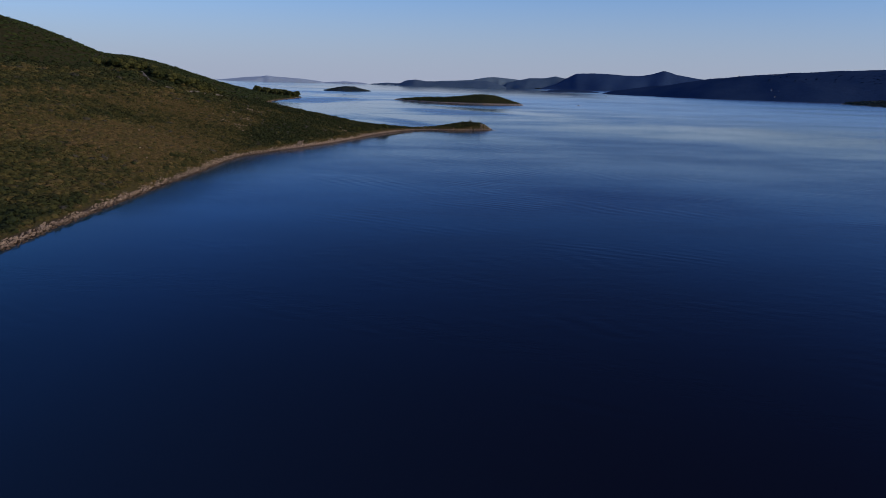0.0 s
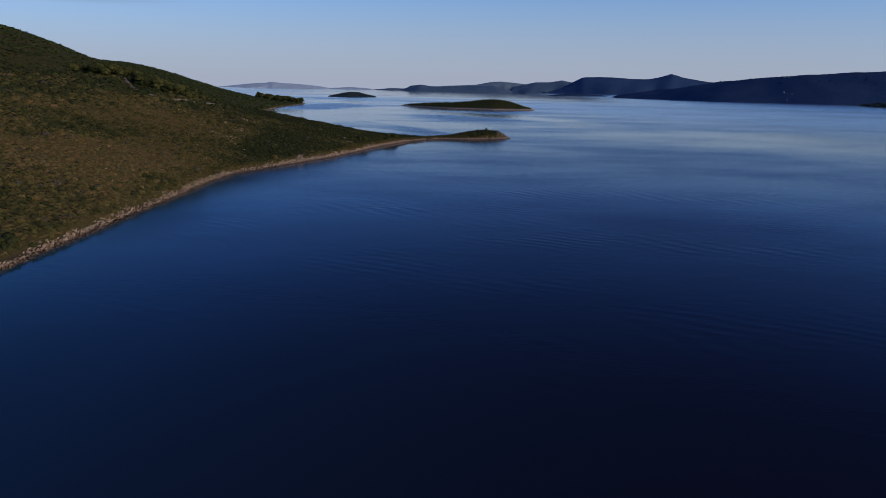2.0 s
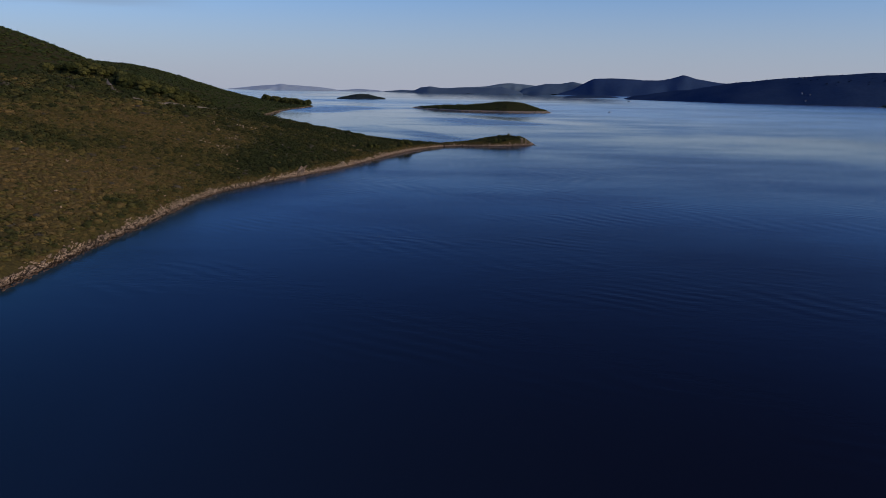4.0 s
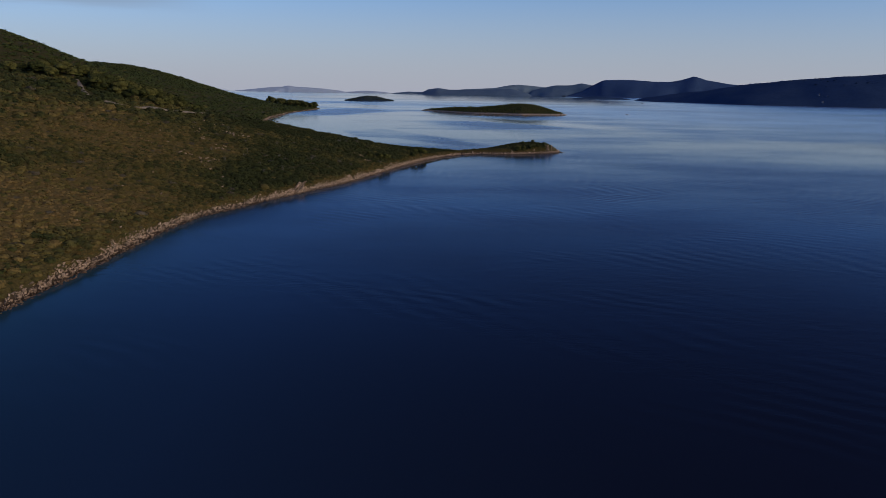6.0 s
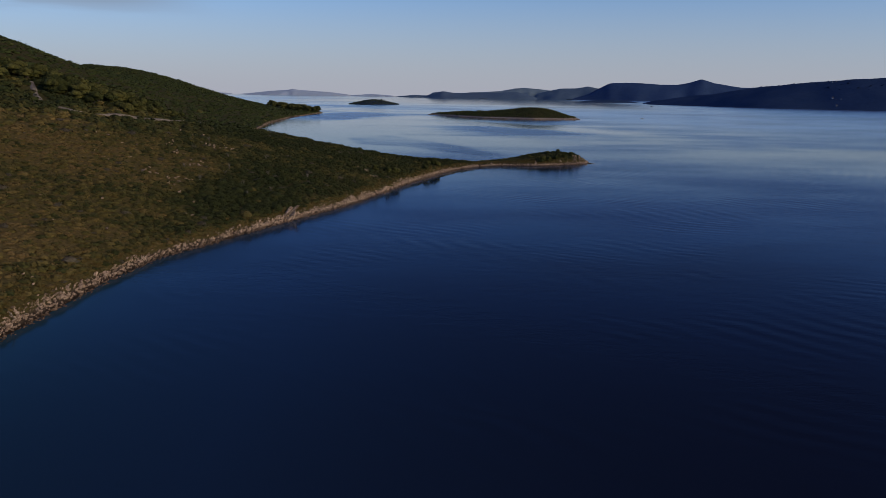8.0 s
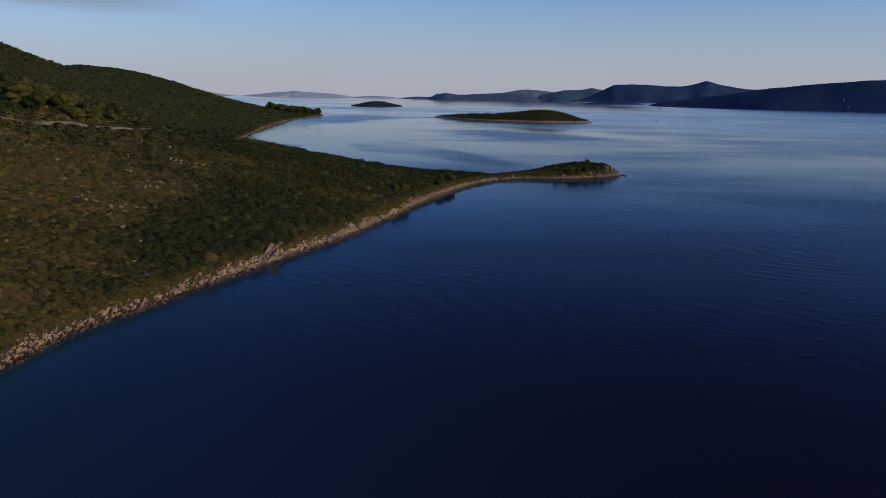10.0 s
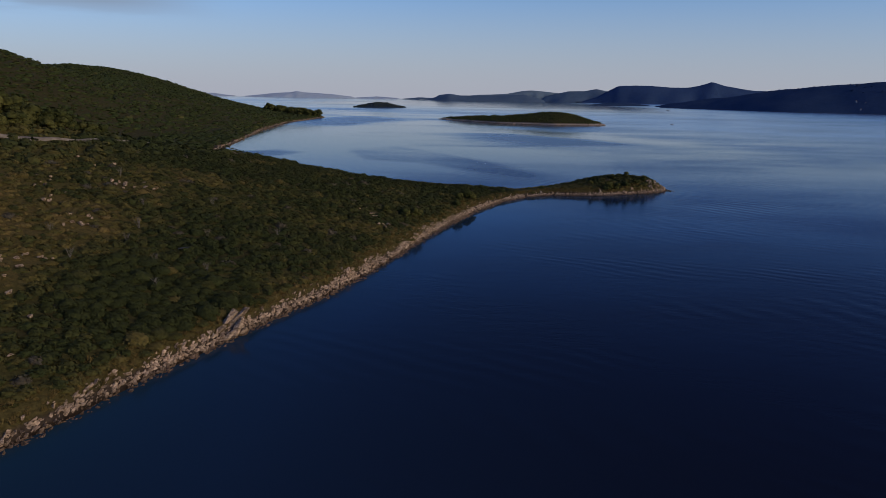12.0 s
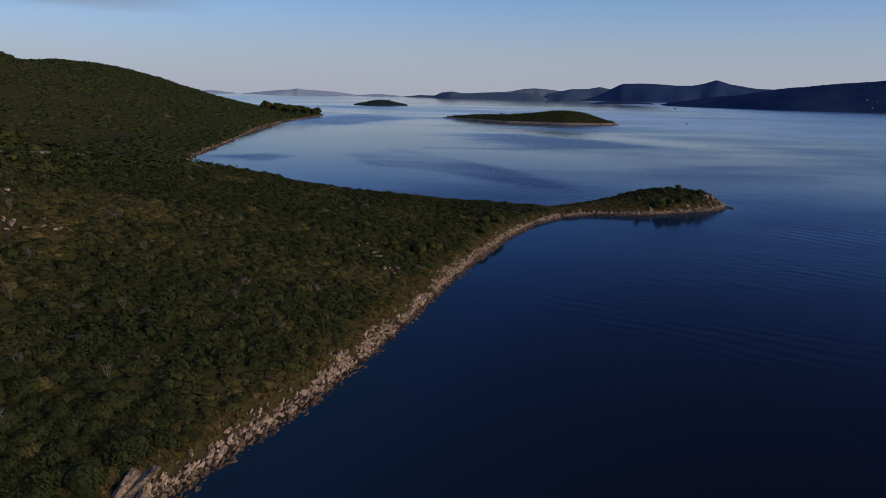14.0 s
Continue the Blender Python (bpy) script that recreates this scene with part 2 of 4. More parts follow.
def sea_material():
    m, nt, b = material("sea_water")

    def mark(name):
        at = nt.nodes.new("ShaderNodeAttribute")
        at.attribute_name = name
        return at.outputs["Fac"]

    c = ramp(nt, mark("shallow"), [(0.0, SEA_DEEP), (0.3, SEA_MID), (1.0, SEA_SHALLOW)])
    nt.links.new(c, b.inputs["Base Color"])
    b.inputs["Specular IOR Level"].default_value = 0.0
    b.inputs["Roughness"].default_value = 1.0
    # breeze: rippled patches with wavy edges between calm, smooth water
    edge = noise_at(nt, 0.012, 4, 0.6, (0.8, 1.3, 1))
    wide = noise_at(nt, 0.0035, 3, 0.5, (0.55, 1.3, 1))
    breeze = total(nt, [mark("breeze"), scaled(nt, edge, 0.55), scaled(nt, wide, 0.6)])
    rough = node(nt, "ShaderNodeMix", [("Factor", mark("open")), ("A", between(nt, breeze, 0.45, 0.75, SEA_CALM, SEA_ROUGH)), ("B", between(nt, mark("far"), 0.0, 1.0, 0.20, 0.06))]).outputs[0]
    strength = between(nt, breeze, 0.40, 0.75, 0.35, 1.0)
    swell = noise_at(nt, 0.35, 3, 0.5, (0.6, 1.5, 1), 42)
    chop = noise_at(nt, 1.1, 4, 0.6, (0.7, 1.4, 1), 35)
    height = total(nt, [scaled(nt, swell, 0.9), scaled(nt, chop, 0.6),
                        wave_train(nt, -50, 3.6, 7.0, 0.022, 0.50, 0.74, 1.2),
                        wave_train(nt, -30, 2.7, 8.0, 0.030, 0.48, 0.72, 0.8),
                        wave_train(nt, -66, 4.4, 6.0, 0.016, 0.52, 0.74, 1.1)])
    still = between(nt, mark("lee"), 0.0, 1.0, 1.0, 0.3)
    less = node(nt, "ShaderNodeMath", [(0, strength), (1, still)])
    less.operation = "MULTIPLY"
    bp = node(nt, "ShaderNodeBump", [("Height", height), ("Strength", less.outputs[0])], Distance=SEA_BUMP)
    calm = node(nt, "ShaderNodeMath", [(0, rough), (1, still)])
    calm.operation = "MULTIPLY"
    # the gloss over the dark body of the water grows, and loses its blue cast, towards grazing views
    angle = node(nt, "ShaderNodeFresnel", [("Normal", bp.outputs[0])], IOR=SEA_IOR)
    cast = ramp(nt, angle.outputs[0], [(0.0, (0.62, 0.62, 0.70)), (0.08, (0.56, 0.64, 0.86)), (0.25, (0.57, 0.71, 0.96)), (0.52, (0.96, 0.97, 0.97))])
    gloss = node(nt, "ShaderNodeBsdfAnisotropic", [("Color", cast), ("Roughness", calm.outputs[0]), ("Normal", bp.outputs[0])])
    # ripples tilt the water towards the eye and so dim its gloss
    dim = node(nt, "ShaderNodeMath", [(0, angle.outputs[0]), (1, between(nt, breeze, 0.42, 0.80, 1.12, 0.84))])
    dim.operation = "MULTIPLY"
    dim.use_clamp = True
    surface = node(nt, "ShaderNodeMixShader", [(0, dim.outputs[0]), (1, b.outputs[0]), (2, gloss.outputs[0])])
    nt.links.new(surface.outputs[0], nt.nodes["Material Output"].inputs["Surface"])
    return m


SEA_DEEP, SEA_MID, SEA_SHALLOW = (0.0066, 0.0041, 0.0068), (0.0115, 0.0260, 0.053), (0.014, 0.046, 0.062)
SEA_IOR = 1.105
SEA_CALM, SEA_ROUGH, SEA_BUMP = 0.09, 0.28, 0.029
# low shore band kept dark, painting shade into the gaps between stones
SOIL = ground_material("dry_slope", (0.138, 0.102, 0.040), (0.083, 0.076, 0.026), (0.075, 0.055, 0.038), 0.6, 0.95)
SCRUB_GROUND = ground_material("island_soil", (0.07, 0.065, 0.03), (0.05, 0.055, 0.025), (0.34, 0.29, 0.24), 1.2, 2.2)
LEAF = leaf_material("scrub_leaves", [(0.0, (0.036, 0.045, 0.016)), (0.22, (0.055, 0.058, 0.020)), (0.45, (0.108, 0.092, 0.030)), (0.7, (0.156, 0.115, 0.042)),
                                      (0.92, (0.175, 0.120, 0.048)), (1.0, (0.090, 0.078, 0.055))])
FRESH = leaf_material("green_scrub_leaves", [(0.0, (0.041, 0.054, 0.018)), (0.4, (0.066, 0.069, 0.023)), (1.0, (0.13, 0.11, 0.04))])
# scrub of the far islands, its leaf colour blued to carry haze
HAZY = leaf_material("hazed_scrub_leaves", [(0.0, (0.034, 0.050, 0.046)), (1.0, (0.066, 0.074, 0.052))])
PINE = leaf_material("pine_needles", [(0.0, (0.040, 0.048, 0.015)), (1.0, (0.095, 0.094, 0.028))])
ROCK = rock_material("limestone", (0.57, 0.445, 0.325), (0.095, 0.07, 0.05))
BARK = plain("bark", (0.10, 0.075, 0.055), 0.95, 0.6, 6)
TRACK = plain("pale_earth", (0.20, 0.165, 0.12), 0.95, 0.8, 0.8)
SEA = sea_material()
# haze is put into these base colours: bluer, then paler, with distance
HILL_NEAR = hill_material("hazed_wooded_hill", (0.022, 0.045, 0.098), (0.032, 0.057, 0.110), 0.012)
HILL_MID = hill_material("haze_blue_hill", (0.029, 0.058, 0.132), (0.039, 0.070, 0.142), 0.009)
HILL_FAR = hill_material("pale_haze_hill", (0.075, 0.120, 0.175), (0.095, 0.140, 0.195), 0.006)
HILL_PALE = hill_material("hazed_grey_green_hill", (0.125, 0.180, 0.230), (0.155, 0.215, 0.255), 0.006)
HILL_HAZE = hill_material("faint_haze_hill", (0.38, 0.46, 0.53), (0.42, 0.50, 0.56), 0.004)
# wall and roof colours are greyed and blued to stand in for haze
WALL = plain("hazed_plaster", (0.13, 0.185, 0.28), 0.9, 0.3, 0.6)
TILE = plain("hazed_roof_tiles", (0.10, 0.10, 0.11), 0.9, 0.5, 1.0)
PAINT = plain("boat_paint", (0.28, 0.29, 0.31), 0.35, 0.1, 2)
DARK = plain("dark_glass", (0.03, 0.035, 0.04), 0.2, 0.1, 2)


# ---- small builders ----
def part(name, bm, mat, parent=None, label=""):
    me = bpy.data.meshes.new(name)
    bm.to_mesh(me)
    bm.free()
    me.materials.append(mat)
    ob = new(name, me)
    ob.parent = parent
    if label:
        tagged(ob, label)
    return ob


def mesh_from(name, co, faces, mat, tint=None, smooth=False, attribute="tint"):
    """One mesh from arrays of corners and of equal-sided faces."""
    me = bpy.data.meshes.new(name)
    co, faces = np.asarray(co, np.float32), np.asarray(faces, np.int32)
    n = faces.shape[1]
    me.vertices.add(len(co))
    me.vertices.foreach_set("co", co.ravel())
    me.loops.add(faces.size)
    me.loops.foreach_set("vertex_index", faces.ravel())
    me.polygons.add(len(faces))
    me.polygons.foreach_set("loop_start", np.arange(0, faces.size, n, dtype=np.int32))
    me.polygons.foreach_set("use_smooth", np.full(len(faces), smooth))
    if tint is not None:
        at = me.attributes.new(attribute, "FLOAT", "POINT")
        at.data.foreach_set("value", np.asarray(tint, np.float32))
    me.update(calc_edges=True)
    me.materials.append(mat)
    return me


def shore_distance(x, y, outline):
    """Distance to the outline of a piece of land: above 0 ashore, below 0 at sea."""
    x, y = np.asarray(x, float), np.asarray(y, float)
    poly = np.asarray(outline, float)
    best, inside = np.full(x.shape, 1e12), np.zeros(x.shape, bool)
    for a, b in zip(poly, np.roll(poly, -1, 0)):
        e = b - a
        t = np.clip(((x - a[0]) * e[0] + (y - a[1]) * e[1]) / (e @ e), 0, 1)
        best = np.minimum(best, (x - a[0] - t * e[0]) ** 2 + (y - a[1] - t * e[1]) ** 2)
        side = e[1] if abs(e[1]) > 1e-9 else 1e-9
        inside ^= ((a[1] > y) != (b[1] > y)) & (x < e[0] * (y - a[1]) / side + a[0])
    best = np.sqrt(best)
    return np.where(inside, best, -best)


_rs = np.random.RandomState(7)
WAVES = [(_rs.uniform(0, 6.28), _rs.uniform(0, 6.28), _rs.uniform(0.7, 1.4)) for _ in range(14)]


def rolling(x, y, size):
    """Smooth uneven ground of about -1 to 1, with lumps of that size in metres."""
    z = 0
    for turn, shift, f in WAVES:
        z = z + np.sin((x * math.cos(turn) + y * math.sin(turn)) * f * 6.28 / size + shift)
    return z / 5.0


# ---- the main shore: a hillside that falls to the sea and runs out into a spit ----
NEAR_SHORE = [(-52, -420), (-58, -200), (-63, 0), (-66, 107), (-67.5, 125), (-68.5, 149), (-69.5, 182), (-70, 203), (-70.6, 218), (-71.3, 236),
              (-70.3, 250), (-65.6, 264), (-63, 274), (-60.6, 281), (-58.7, 288), (-56, 296), (-53, 304), (-50, 315.5), (-47.5, 327), (-44, 345),
              (-40, 362), (-34.5, 382), (-28.5, 398), (-22, 408), (-15, 412.5), (-3, 413.5), (9, 420), (16, 424.5), (18.5, 430)]
FAR_SHORE = [(18, 437), (11, 443), (-2, 440), (-14, 428), (-24, 418), (-45, 424), (-75, 439), (-112, 466), (-140, 497), (-150, 528), (-160, 588),
             (-188, 731), (-205, 863), (-211, 1041), (-216, 1062), (-240, 1085), (-420, 1160), (-900, 1250), (-1500, 1250), (-1500, -420)]
COAST = NEAR_SHORE + FAR_SHORE
HILL_X, HILL_Y = (-60, -95, -135, -185, -250), (90, 150, 210, 270, 330, 390, 440)
HILL_H = [(-3.7, -1.3, 1.6, 3.1, 3.7),
              (-0.8, 1.8, 3.9, 4.2, 4.2),
              (0.6, 3.4, 5.2, 4.8, 4.6),
              (-4.4, 0.7, 6.7, 6.7, 5.1),
              (0.6, 3, 7, 7.4, 4.5),
              (4.6, 6.3, -2.8, -1.9, 0.2),
              (-10.8, 4.1, -1.3, -3.8, -2.1)]
FAR_HILLS = [(-230, 570, -21.7), (-340, 560, 61.7), (-240, 690, 2), (-350, 700, 16.3), (-290, 820, 8.7), (-420, 850, 27.5), (-270, 960, -2.9), (-430, 1000, 35.4), (-330, 430, 16.5), (-330, 250, 9.8)]


def coast_height(x, y, d=None):
    x, y = np.asarray(x, float), np.asarray(y, float)
    if d is None:
        d = shore_distance(x, y, COAST)
    up = 1 - np.exp(-np.maximum(d, 0) / 22)
    z = np.where(d > 0, 1.3 * (1 - np.exp(-np.maximum(d, 0) / 1.2)) + 0.02 * np.minimum(d, 20), np.maximum(d * 0.6, -6))
    for cy, row in zip(HILL_Y, HILL_H):
        for cx, h in zip(HILL_X, row):
            z = z + h * up * np.exp(-((x - cx) ** 2 + (y - cy) ** 2) / (2 * 48 ** 2))
    for cx, cy, h in FAR_HILLS:
        z = z + h * up * np.exp(-((x - cx) ** 2 + (y - cy) ** 2) / (2 * 90 ** 2))
    z = z + up * (0.5 * rolling(x, y, 31) + 0.25 * rolling(y, x, 11))
    z = np.where(d > 0, np.maximum(z, 1.1 * (1 - np.exp(-np.maximum(d, 0) / 1.2)) + 0.05 * np.minimum(d, 70)), z)
    # a wooded hump behind the track
    z = z + 6.0 * np.exp(-((x + 143) ** 2 + (y - 339) ** 2) / (2 * 16 ** 2)) * (d > 0)
    # the head of the spit is a low knoll
    z = z + np.where(d > 0, np.minimum(d / 4, 1) * 0.4 * np.exp(-((x + 6) ** 2 + (y - 426) ** 2) / (2 * 8 ** 2)), 0)
    z = z + np.where(d > 0, np.minimum(d / 4, 1) * 2.0 * np.exp(-((x - 7) ** 2 + (y - 431) ** 2) / (2 * 8.5 ** 2)), 0)
    return z


def sheet(xs, ys, height, outline=None, keep=-9.0):
    """A grid of ground between those lines, left out where it lies far out at sea."""
    gx, gy = np.meshgrid(xs, ys)
    d = shore_distance(gx, gy, outline)
    gz = height(gx, gy, d)
    w, n = len(xs), len(ys)
    i = (np.arange(n - 1)[:, None] * w + np.arange(w - 1)[None, :])
    near = d > keep
    use = near[:-1, :-1] | near[1:, :-1] | near[:-1, 1:] | near[1:, 1:]
    i = i[use]
    faces = np.stack([i, i + 1, i + w + 1, i + w], -1)
    co = np.stack([gx, gy, gz], -1).reshape(-1, 3)
    used, inv = np.unique(faces, return_inverse=True)
    return co[used], inv.reshape(faces.shape)


def dryness(x, y, d):
    """0 in green scrub, 1 in dry brown heath: the middle of the hillside is the driest."""
    v = 0.30 * np.exp(-((y - 205 - 0.6 * d) / 80) ** 2) * np.clip((d + 2) / 9, 0, 1) * np.clip((115 - d) / 60, 0, 1) + np.where(y < 270, 0.12, 0.12 - 0.06 * np.clip((y - 270) / 30, 0, 1))
    for cx, cy, r, k in ((-96, 274, 17, 0.30), (-83, 225, 20, 0.30), (-90, 188, 24, 0.25), (-104, 238, 13, -0.25), (-73, 268, 10, -0.12), (-74, 160, 14, 0.12), (-84, 300, 12, 0.18), (-110, 300, 13, 0.22), (-86, 316, 26, 0.07), (-66, 282, 15, -0.20)):
        v = v + k * np.exp(-((x - cx) ** 2 + (y - cy) ** 2) / (r * r))
    return v + 0.16 * rolling(x, y, 41) + 0.11 * rolling(y, x, 15) + 0.08 * rolling(x, -y, 6.5)


xs = np.concatenate([np.arange(-900, -140, 9.0), np.arange(-140, 32, 1.4)])
ys = np.concatenate([np.arange(-420, 60, 12.0), np.arange(60, 470, 1.4), np.arange(470, 1200, 7.0)])
co, fc = sheet(xs, ys, coast_height, COAST)
gd = shore_distance(co[:, 0], co[:, 1], COAST)
dry_here = np.where(gd < 3.6, 0.36, dryness(co[:, 0], co[:, 1], gd)) - 0.2 * np.clip((co[:, 1] - 420) / 60, 0, 1)
tagged(new("ground", mesh_from("ground", co, fc, SOIL, dry_here, smooth=True, attribute="dry")), "dry brown hillside soil and rock running down into the sea, shade painted between shore stones", "ground", kind="structure")

# the sea, one flat sheet out to the horizon; paler over the shallows beside the shore
sx = np.concatenate([[-4900, -1500, -700, -400], np.arange(-300, -150, 15.0), np.arange(-150, 100, 3.0), np.arange(100, 320, 20.0), [500, 1200, 4900]])
sy = np.concatenate([[-900, -300, -60], np.arange(0, 470, 3.0), np.arange(470, 800, 6.0), np.arange(800, 1300, 25.0), [1500, 2400, 4985]])
gx, gy = np.meshgrid(sx, sy)
dist = np.maximum(-shore_distance(gx, gy, COAST), 0)
shallow = 0.5 * np.exp(-dist / 6.0) + 0.62 * np.exp(-dist / 32.0)
shallow = shallow * np.clip((340 - gy) / 110, 0.5, 1.2)
# still water in the lee of the spit and of the cove
lee = 0.65 * np.exp(-((gx + 4) / 22) ** 2 - ((gy - 403) / 16) ** 2) + 0.9 * np.exp(-((gx + 34) / 16) ** 2 - ((gy - 377) / 22) ** 2) + 0.6 * np.exp(-dist / 5.0)
# the cove lies calm but for a few ruffled patches; smooth bands lie beside them
COVE_PATCHES = [[(-98, 568), (-80, 594), (-52, 552), (-30, 502), (-20, 462), (-38, 480), (-58, 503), (-80, 514)],
                [(-128, 704), (-98, 745), (-20, 745), (40, 650), (-25, 610), (-65, 603), (-98, 645)],
                [(-139, 536), (-128, 554), (-115, 542), (-121, 522)],
                [(-196, 897), (-172, 1053), (-135, 1000), (-153, 832)]]
breeze = -0.30 * np.exp(-((gx + 85) / 80) ** 2 - ((gy - 620) / 150) ** 2) - 0.22 * np.exp(-((gx + 130) / 70) ** 2 - ((gy - 800) / 160) ** 2)
breeze = breeze - 0.25 * np.exp(-((gy - 790 + 1.4 * (gx + 10)) / 28) ** 2 - ((gx - 25) / 60) ** 2)
for patch, soft in zip(COVE_PATCHES, (5, 9, 6, 20)):
    breeze = breeze + 0.27 * np.exp(np.minimum(shore_distance(gx, gy, patch), 0) / soft)
breeze = breeze + 0.12 * np.exp(-((gx + 20) / 40) ** 2 - ((gy - 455) / 22) ** 2)
w = len(sx)
i = (np.arange(len(sy) - 1)[:, None] * w + np.arange(w - 1)[None, :]).ravel()
me = mesh_from("water", np.stack([gx, gy, np.zeros_like(gx)], -1).reshape(-1, 3), np.stack([i, i + 1, i + w + 1, i + w], -1), SEA, shallow.ravel(), attribute="shallow")
for key, value in (("lee", np.minimum(lee, 1)), ("breeze", breeze), ("far", np.clip((gy - 1200) / 900, 0, 1) * np.clip((600 - gx) / 300, 0, 1)), ("open", np.clip((gy - 300 + gx * 1.5) / 600, 0, 1) * np.clip((gx - 10 + (gy - 900) * 0.5) / 150, 0, 1))):
    me.attributes.new(key, "FLOAT", "POINT").data.foreach_set("value", value.ravel().astype(np.float32))
tagged(new("water", me), "calm dark blue sea with small ripples", "sea", kind="structure")


# ---- far land ----
def ridge(name, crest, width, mat, label, category, soft=0.18, step=26.0, rough=2.5):
    """A long hill: crest points (x, y, height, share of the width), falling to the sea within that width on both sides."""
    c = np.asarray(crest, float)
    lo, hi = c[:, :2].min(0) - width, c[:, :2].max(0) + width
    xs, ys = np.arange(lo[0], hi[0], step), np.arange(lo[1], min(hi[1], 4985), step)
    gx, gy = np.meshgrid(xs, ys)
    best, top = np.full(gx.shape, 1e12), np.zeros(gx.shape)
    wsum, hsum, wide = np.zeros(gx.shape), np.zeros(gx.shape), np.zeros(gx.shape)
    for a, b in zip(c[:-1], c[1:]):
        e = b[:2] - a[:2]
        t = np.clip(((gx - a[0]) * e[0] + (gy - a[1]) * e[1]) / (e @ e), 0, 1)
        q = (gx - a[0] - t * e[0]) ** 2 + (gy - a[1] - t * e[1]) ** 2
        best = np.minimum(best, q)
        k = (1 + q / (width * soft) ** 2) ** -4.0
        wsum, hsum, wide = wsum + k, hsum + k * (a[2] + t * (b[2] - a[2])), wide + k * (a[3] + t * (b[3] - a[3]))
    q = np.sqrt(best) / (width * wide / wsum * (1 + 0.10 * rolling(gx, gy, width * 1.1)))
    prof = np.where(q < 1, (1 - np.clip(q, 0, 1) ** 1.5), -(q - 1) * 0.5)
    gz = hsum / wsum * prof + np.clip(prof, 0, 1) * (rough * rolling(gx, gy, 90) + 0.4 * rough * rolling(gy, gx, 30)) * np.clip(1.6 - 1.5 * prof, 0.15, 1)
    gz = np.where(q >= 1, -3, np.maximum(gz, 0.4))
    n = len(xs)
    i = (np.arange(len(ys) - 1)[:, None] * n + np.arange(n - 1)[None, :])
    use = (q[:-1, :-1] < 1.15) | (q[1:, 1:] < 1.15)
    i = i[use]
    fc = np.stack([i, i + 1, i + n + 1, i + n], -1)
    used, inv = np.unique(fc, return_inverse=True)
    me = mesh_from(name, np.stack([gx, gy, gz], -1).reshape(-1, 3)[used], inv.reshape(fc.shape), mat, smooth=True)
    tagged(new(name, me), label, category)
    top = np.stack([gx, gy, gz], -1).reshape(-1, 3)
    return top[(q < 0.98).ravel()]


HILLSIDE = [(620, 3110, 2, 0.08), (651, 3000, 11, 0.3), (676, 2880, 21, 0.5), (730, 2700, 36, 0.7), (842, 2500, 62, 0.75), (915, 2350, 73, 0.8), (1002, 2290, 81, 0.85), (1117, 2260, 89, 0.85), (1199, 2220, 93, 0.85), (1400, 2100, 98, 0.85), (1700, 1920, 101, 0.85)]
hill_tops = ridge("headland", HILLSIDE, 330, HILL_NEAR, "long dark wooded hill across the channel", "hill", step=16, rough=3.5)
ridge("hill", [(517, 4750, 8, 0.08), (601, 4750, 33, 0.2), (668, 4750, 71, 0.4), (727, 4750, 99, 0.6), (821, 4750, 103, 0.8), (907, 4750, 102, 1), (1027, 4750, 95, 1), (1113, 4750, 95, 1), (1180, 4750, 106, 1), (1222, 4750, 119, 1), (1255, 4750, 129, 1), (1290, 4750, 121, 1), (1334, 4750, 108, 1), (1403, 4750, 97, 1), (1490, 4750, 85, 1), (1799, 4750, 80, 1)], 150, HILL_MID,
      "dark hill tinted haze-blue, with a small pointed summit", "hill", soft=0.09, step=14, rough=4.0)
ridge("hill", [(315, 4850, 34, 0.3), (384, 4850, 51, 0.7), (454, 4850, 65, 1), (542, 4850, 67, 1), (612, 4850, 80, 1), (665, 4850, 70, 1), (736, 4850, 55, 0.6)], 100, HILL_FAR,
      "rounded hills tinted haze-blue far across the water", "hill", step=12)
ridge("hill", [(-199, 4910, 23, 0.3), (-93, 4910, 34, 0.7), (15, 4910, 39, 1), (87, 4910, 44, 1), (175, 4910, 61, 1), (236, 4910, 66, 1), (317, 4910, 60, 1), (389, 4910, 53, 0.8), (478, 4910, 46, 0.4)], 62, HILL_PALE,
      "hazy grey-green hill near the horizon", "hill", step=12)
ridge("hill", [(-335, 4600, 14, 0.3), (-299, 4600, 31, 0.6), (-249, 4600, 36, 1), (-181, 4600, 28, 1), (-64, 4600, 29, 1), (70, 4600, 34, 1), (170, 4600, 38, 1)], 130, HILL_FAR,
      "low hills tinted haze-blue near the horizon", "hill", step=12)
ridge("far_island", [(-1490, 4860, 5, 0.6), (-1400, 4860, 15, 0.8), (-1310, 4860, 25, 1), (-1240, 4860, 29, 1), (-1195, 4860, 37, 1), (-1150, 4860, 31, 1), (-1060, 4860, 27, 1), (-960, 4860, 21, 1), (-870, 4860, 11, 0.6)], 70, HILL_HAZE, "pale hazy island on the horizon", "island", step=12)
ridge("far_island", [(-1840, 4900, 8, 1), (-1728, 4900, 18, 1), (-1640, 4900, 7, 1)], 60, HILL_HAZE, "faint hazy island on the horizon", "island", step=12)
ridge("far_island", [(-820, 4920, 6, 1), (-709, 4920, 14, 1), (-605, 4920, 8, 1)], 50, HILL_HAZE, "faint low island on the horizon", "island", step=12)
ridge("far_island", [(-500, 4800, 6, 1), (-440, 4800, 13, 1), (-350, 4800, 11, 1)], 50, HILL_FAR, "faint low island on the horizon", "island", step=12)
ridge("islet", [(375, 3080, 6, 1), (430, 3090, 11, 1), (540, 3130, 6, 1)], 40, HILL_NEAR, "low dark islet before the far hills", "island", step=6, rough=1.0)


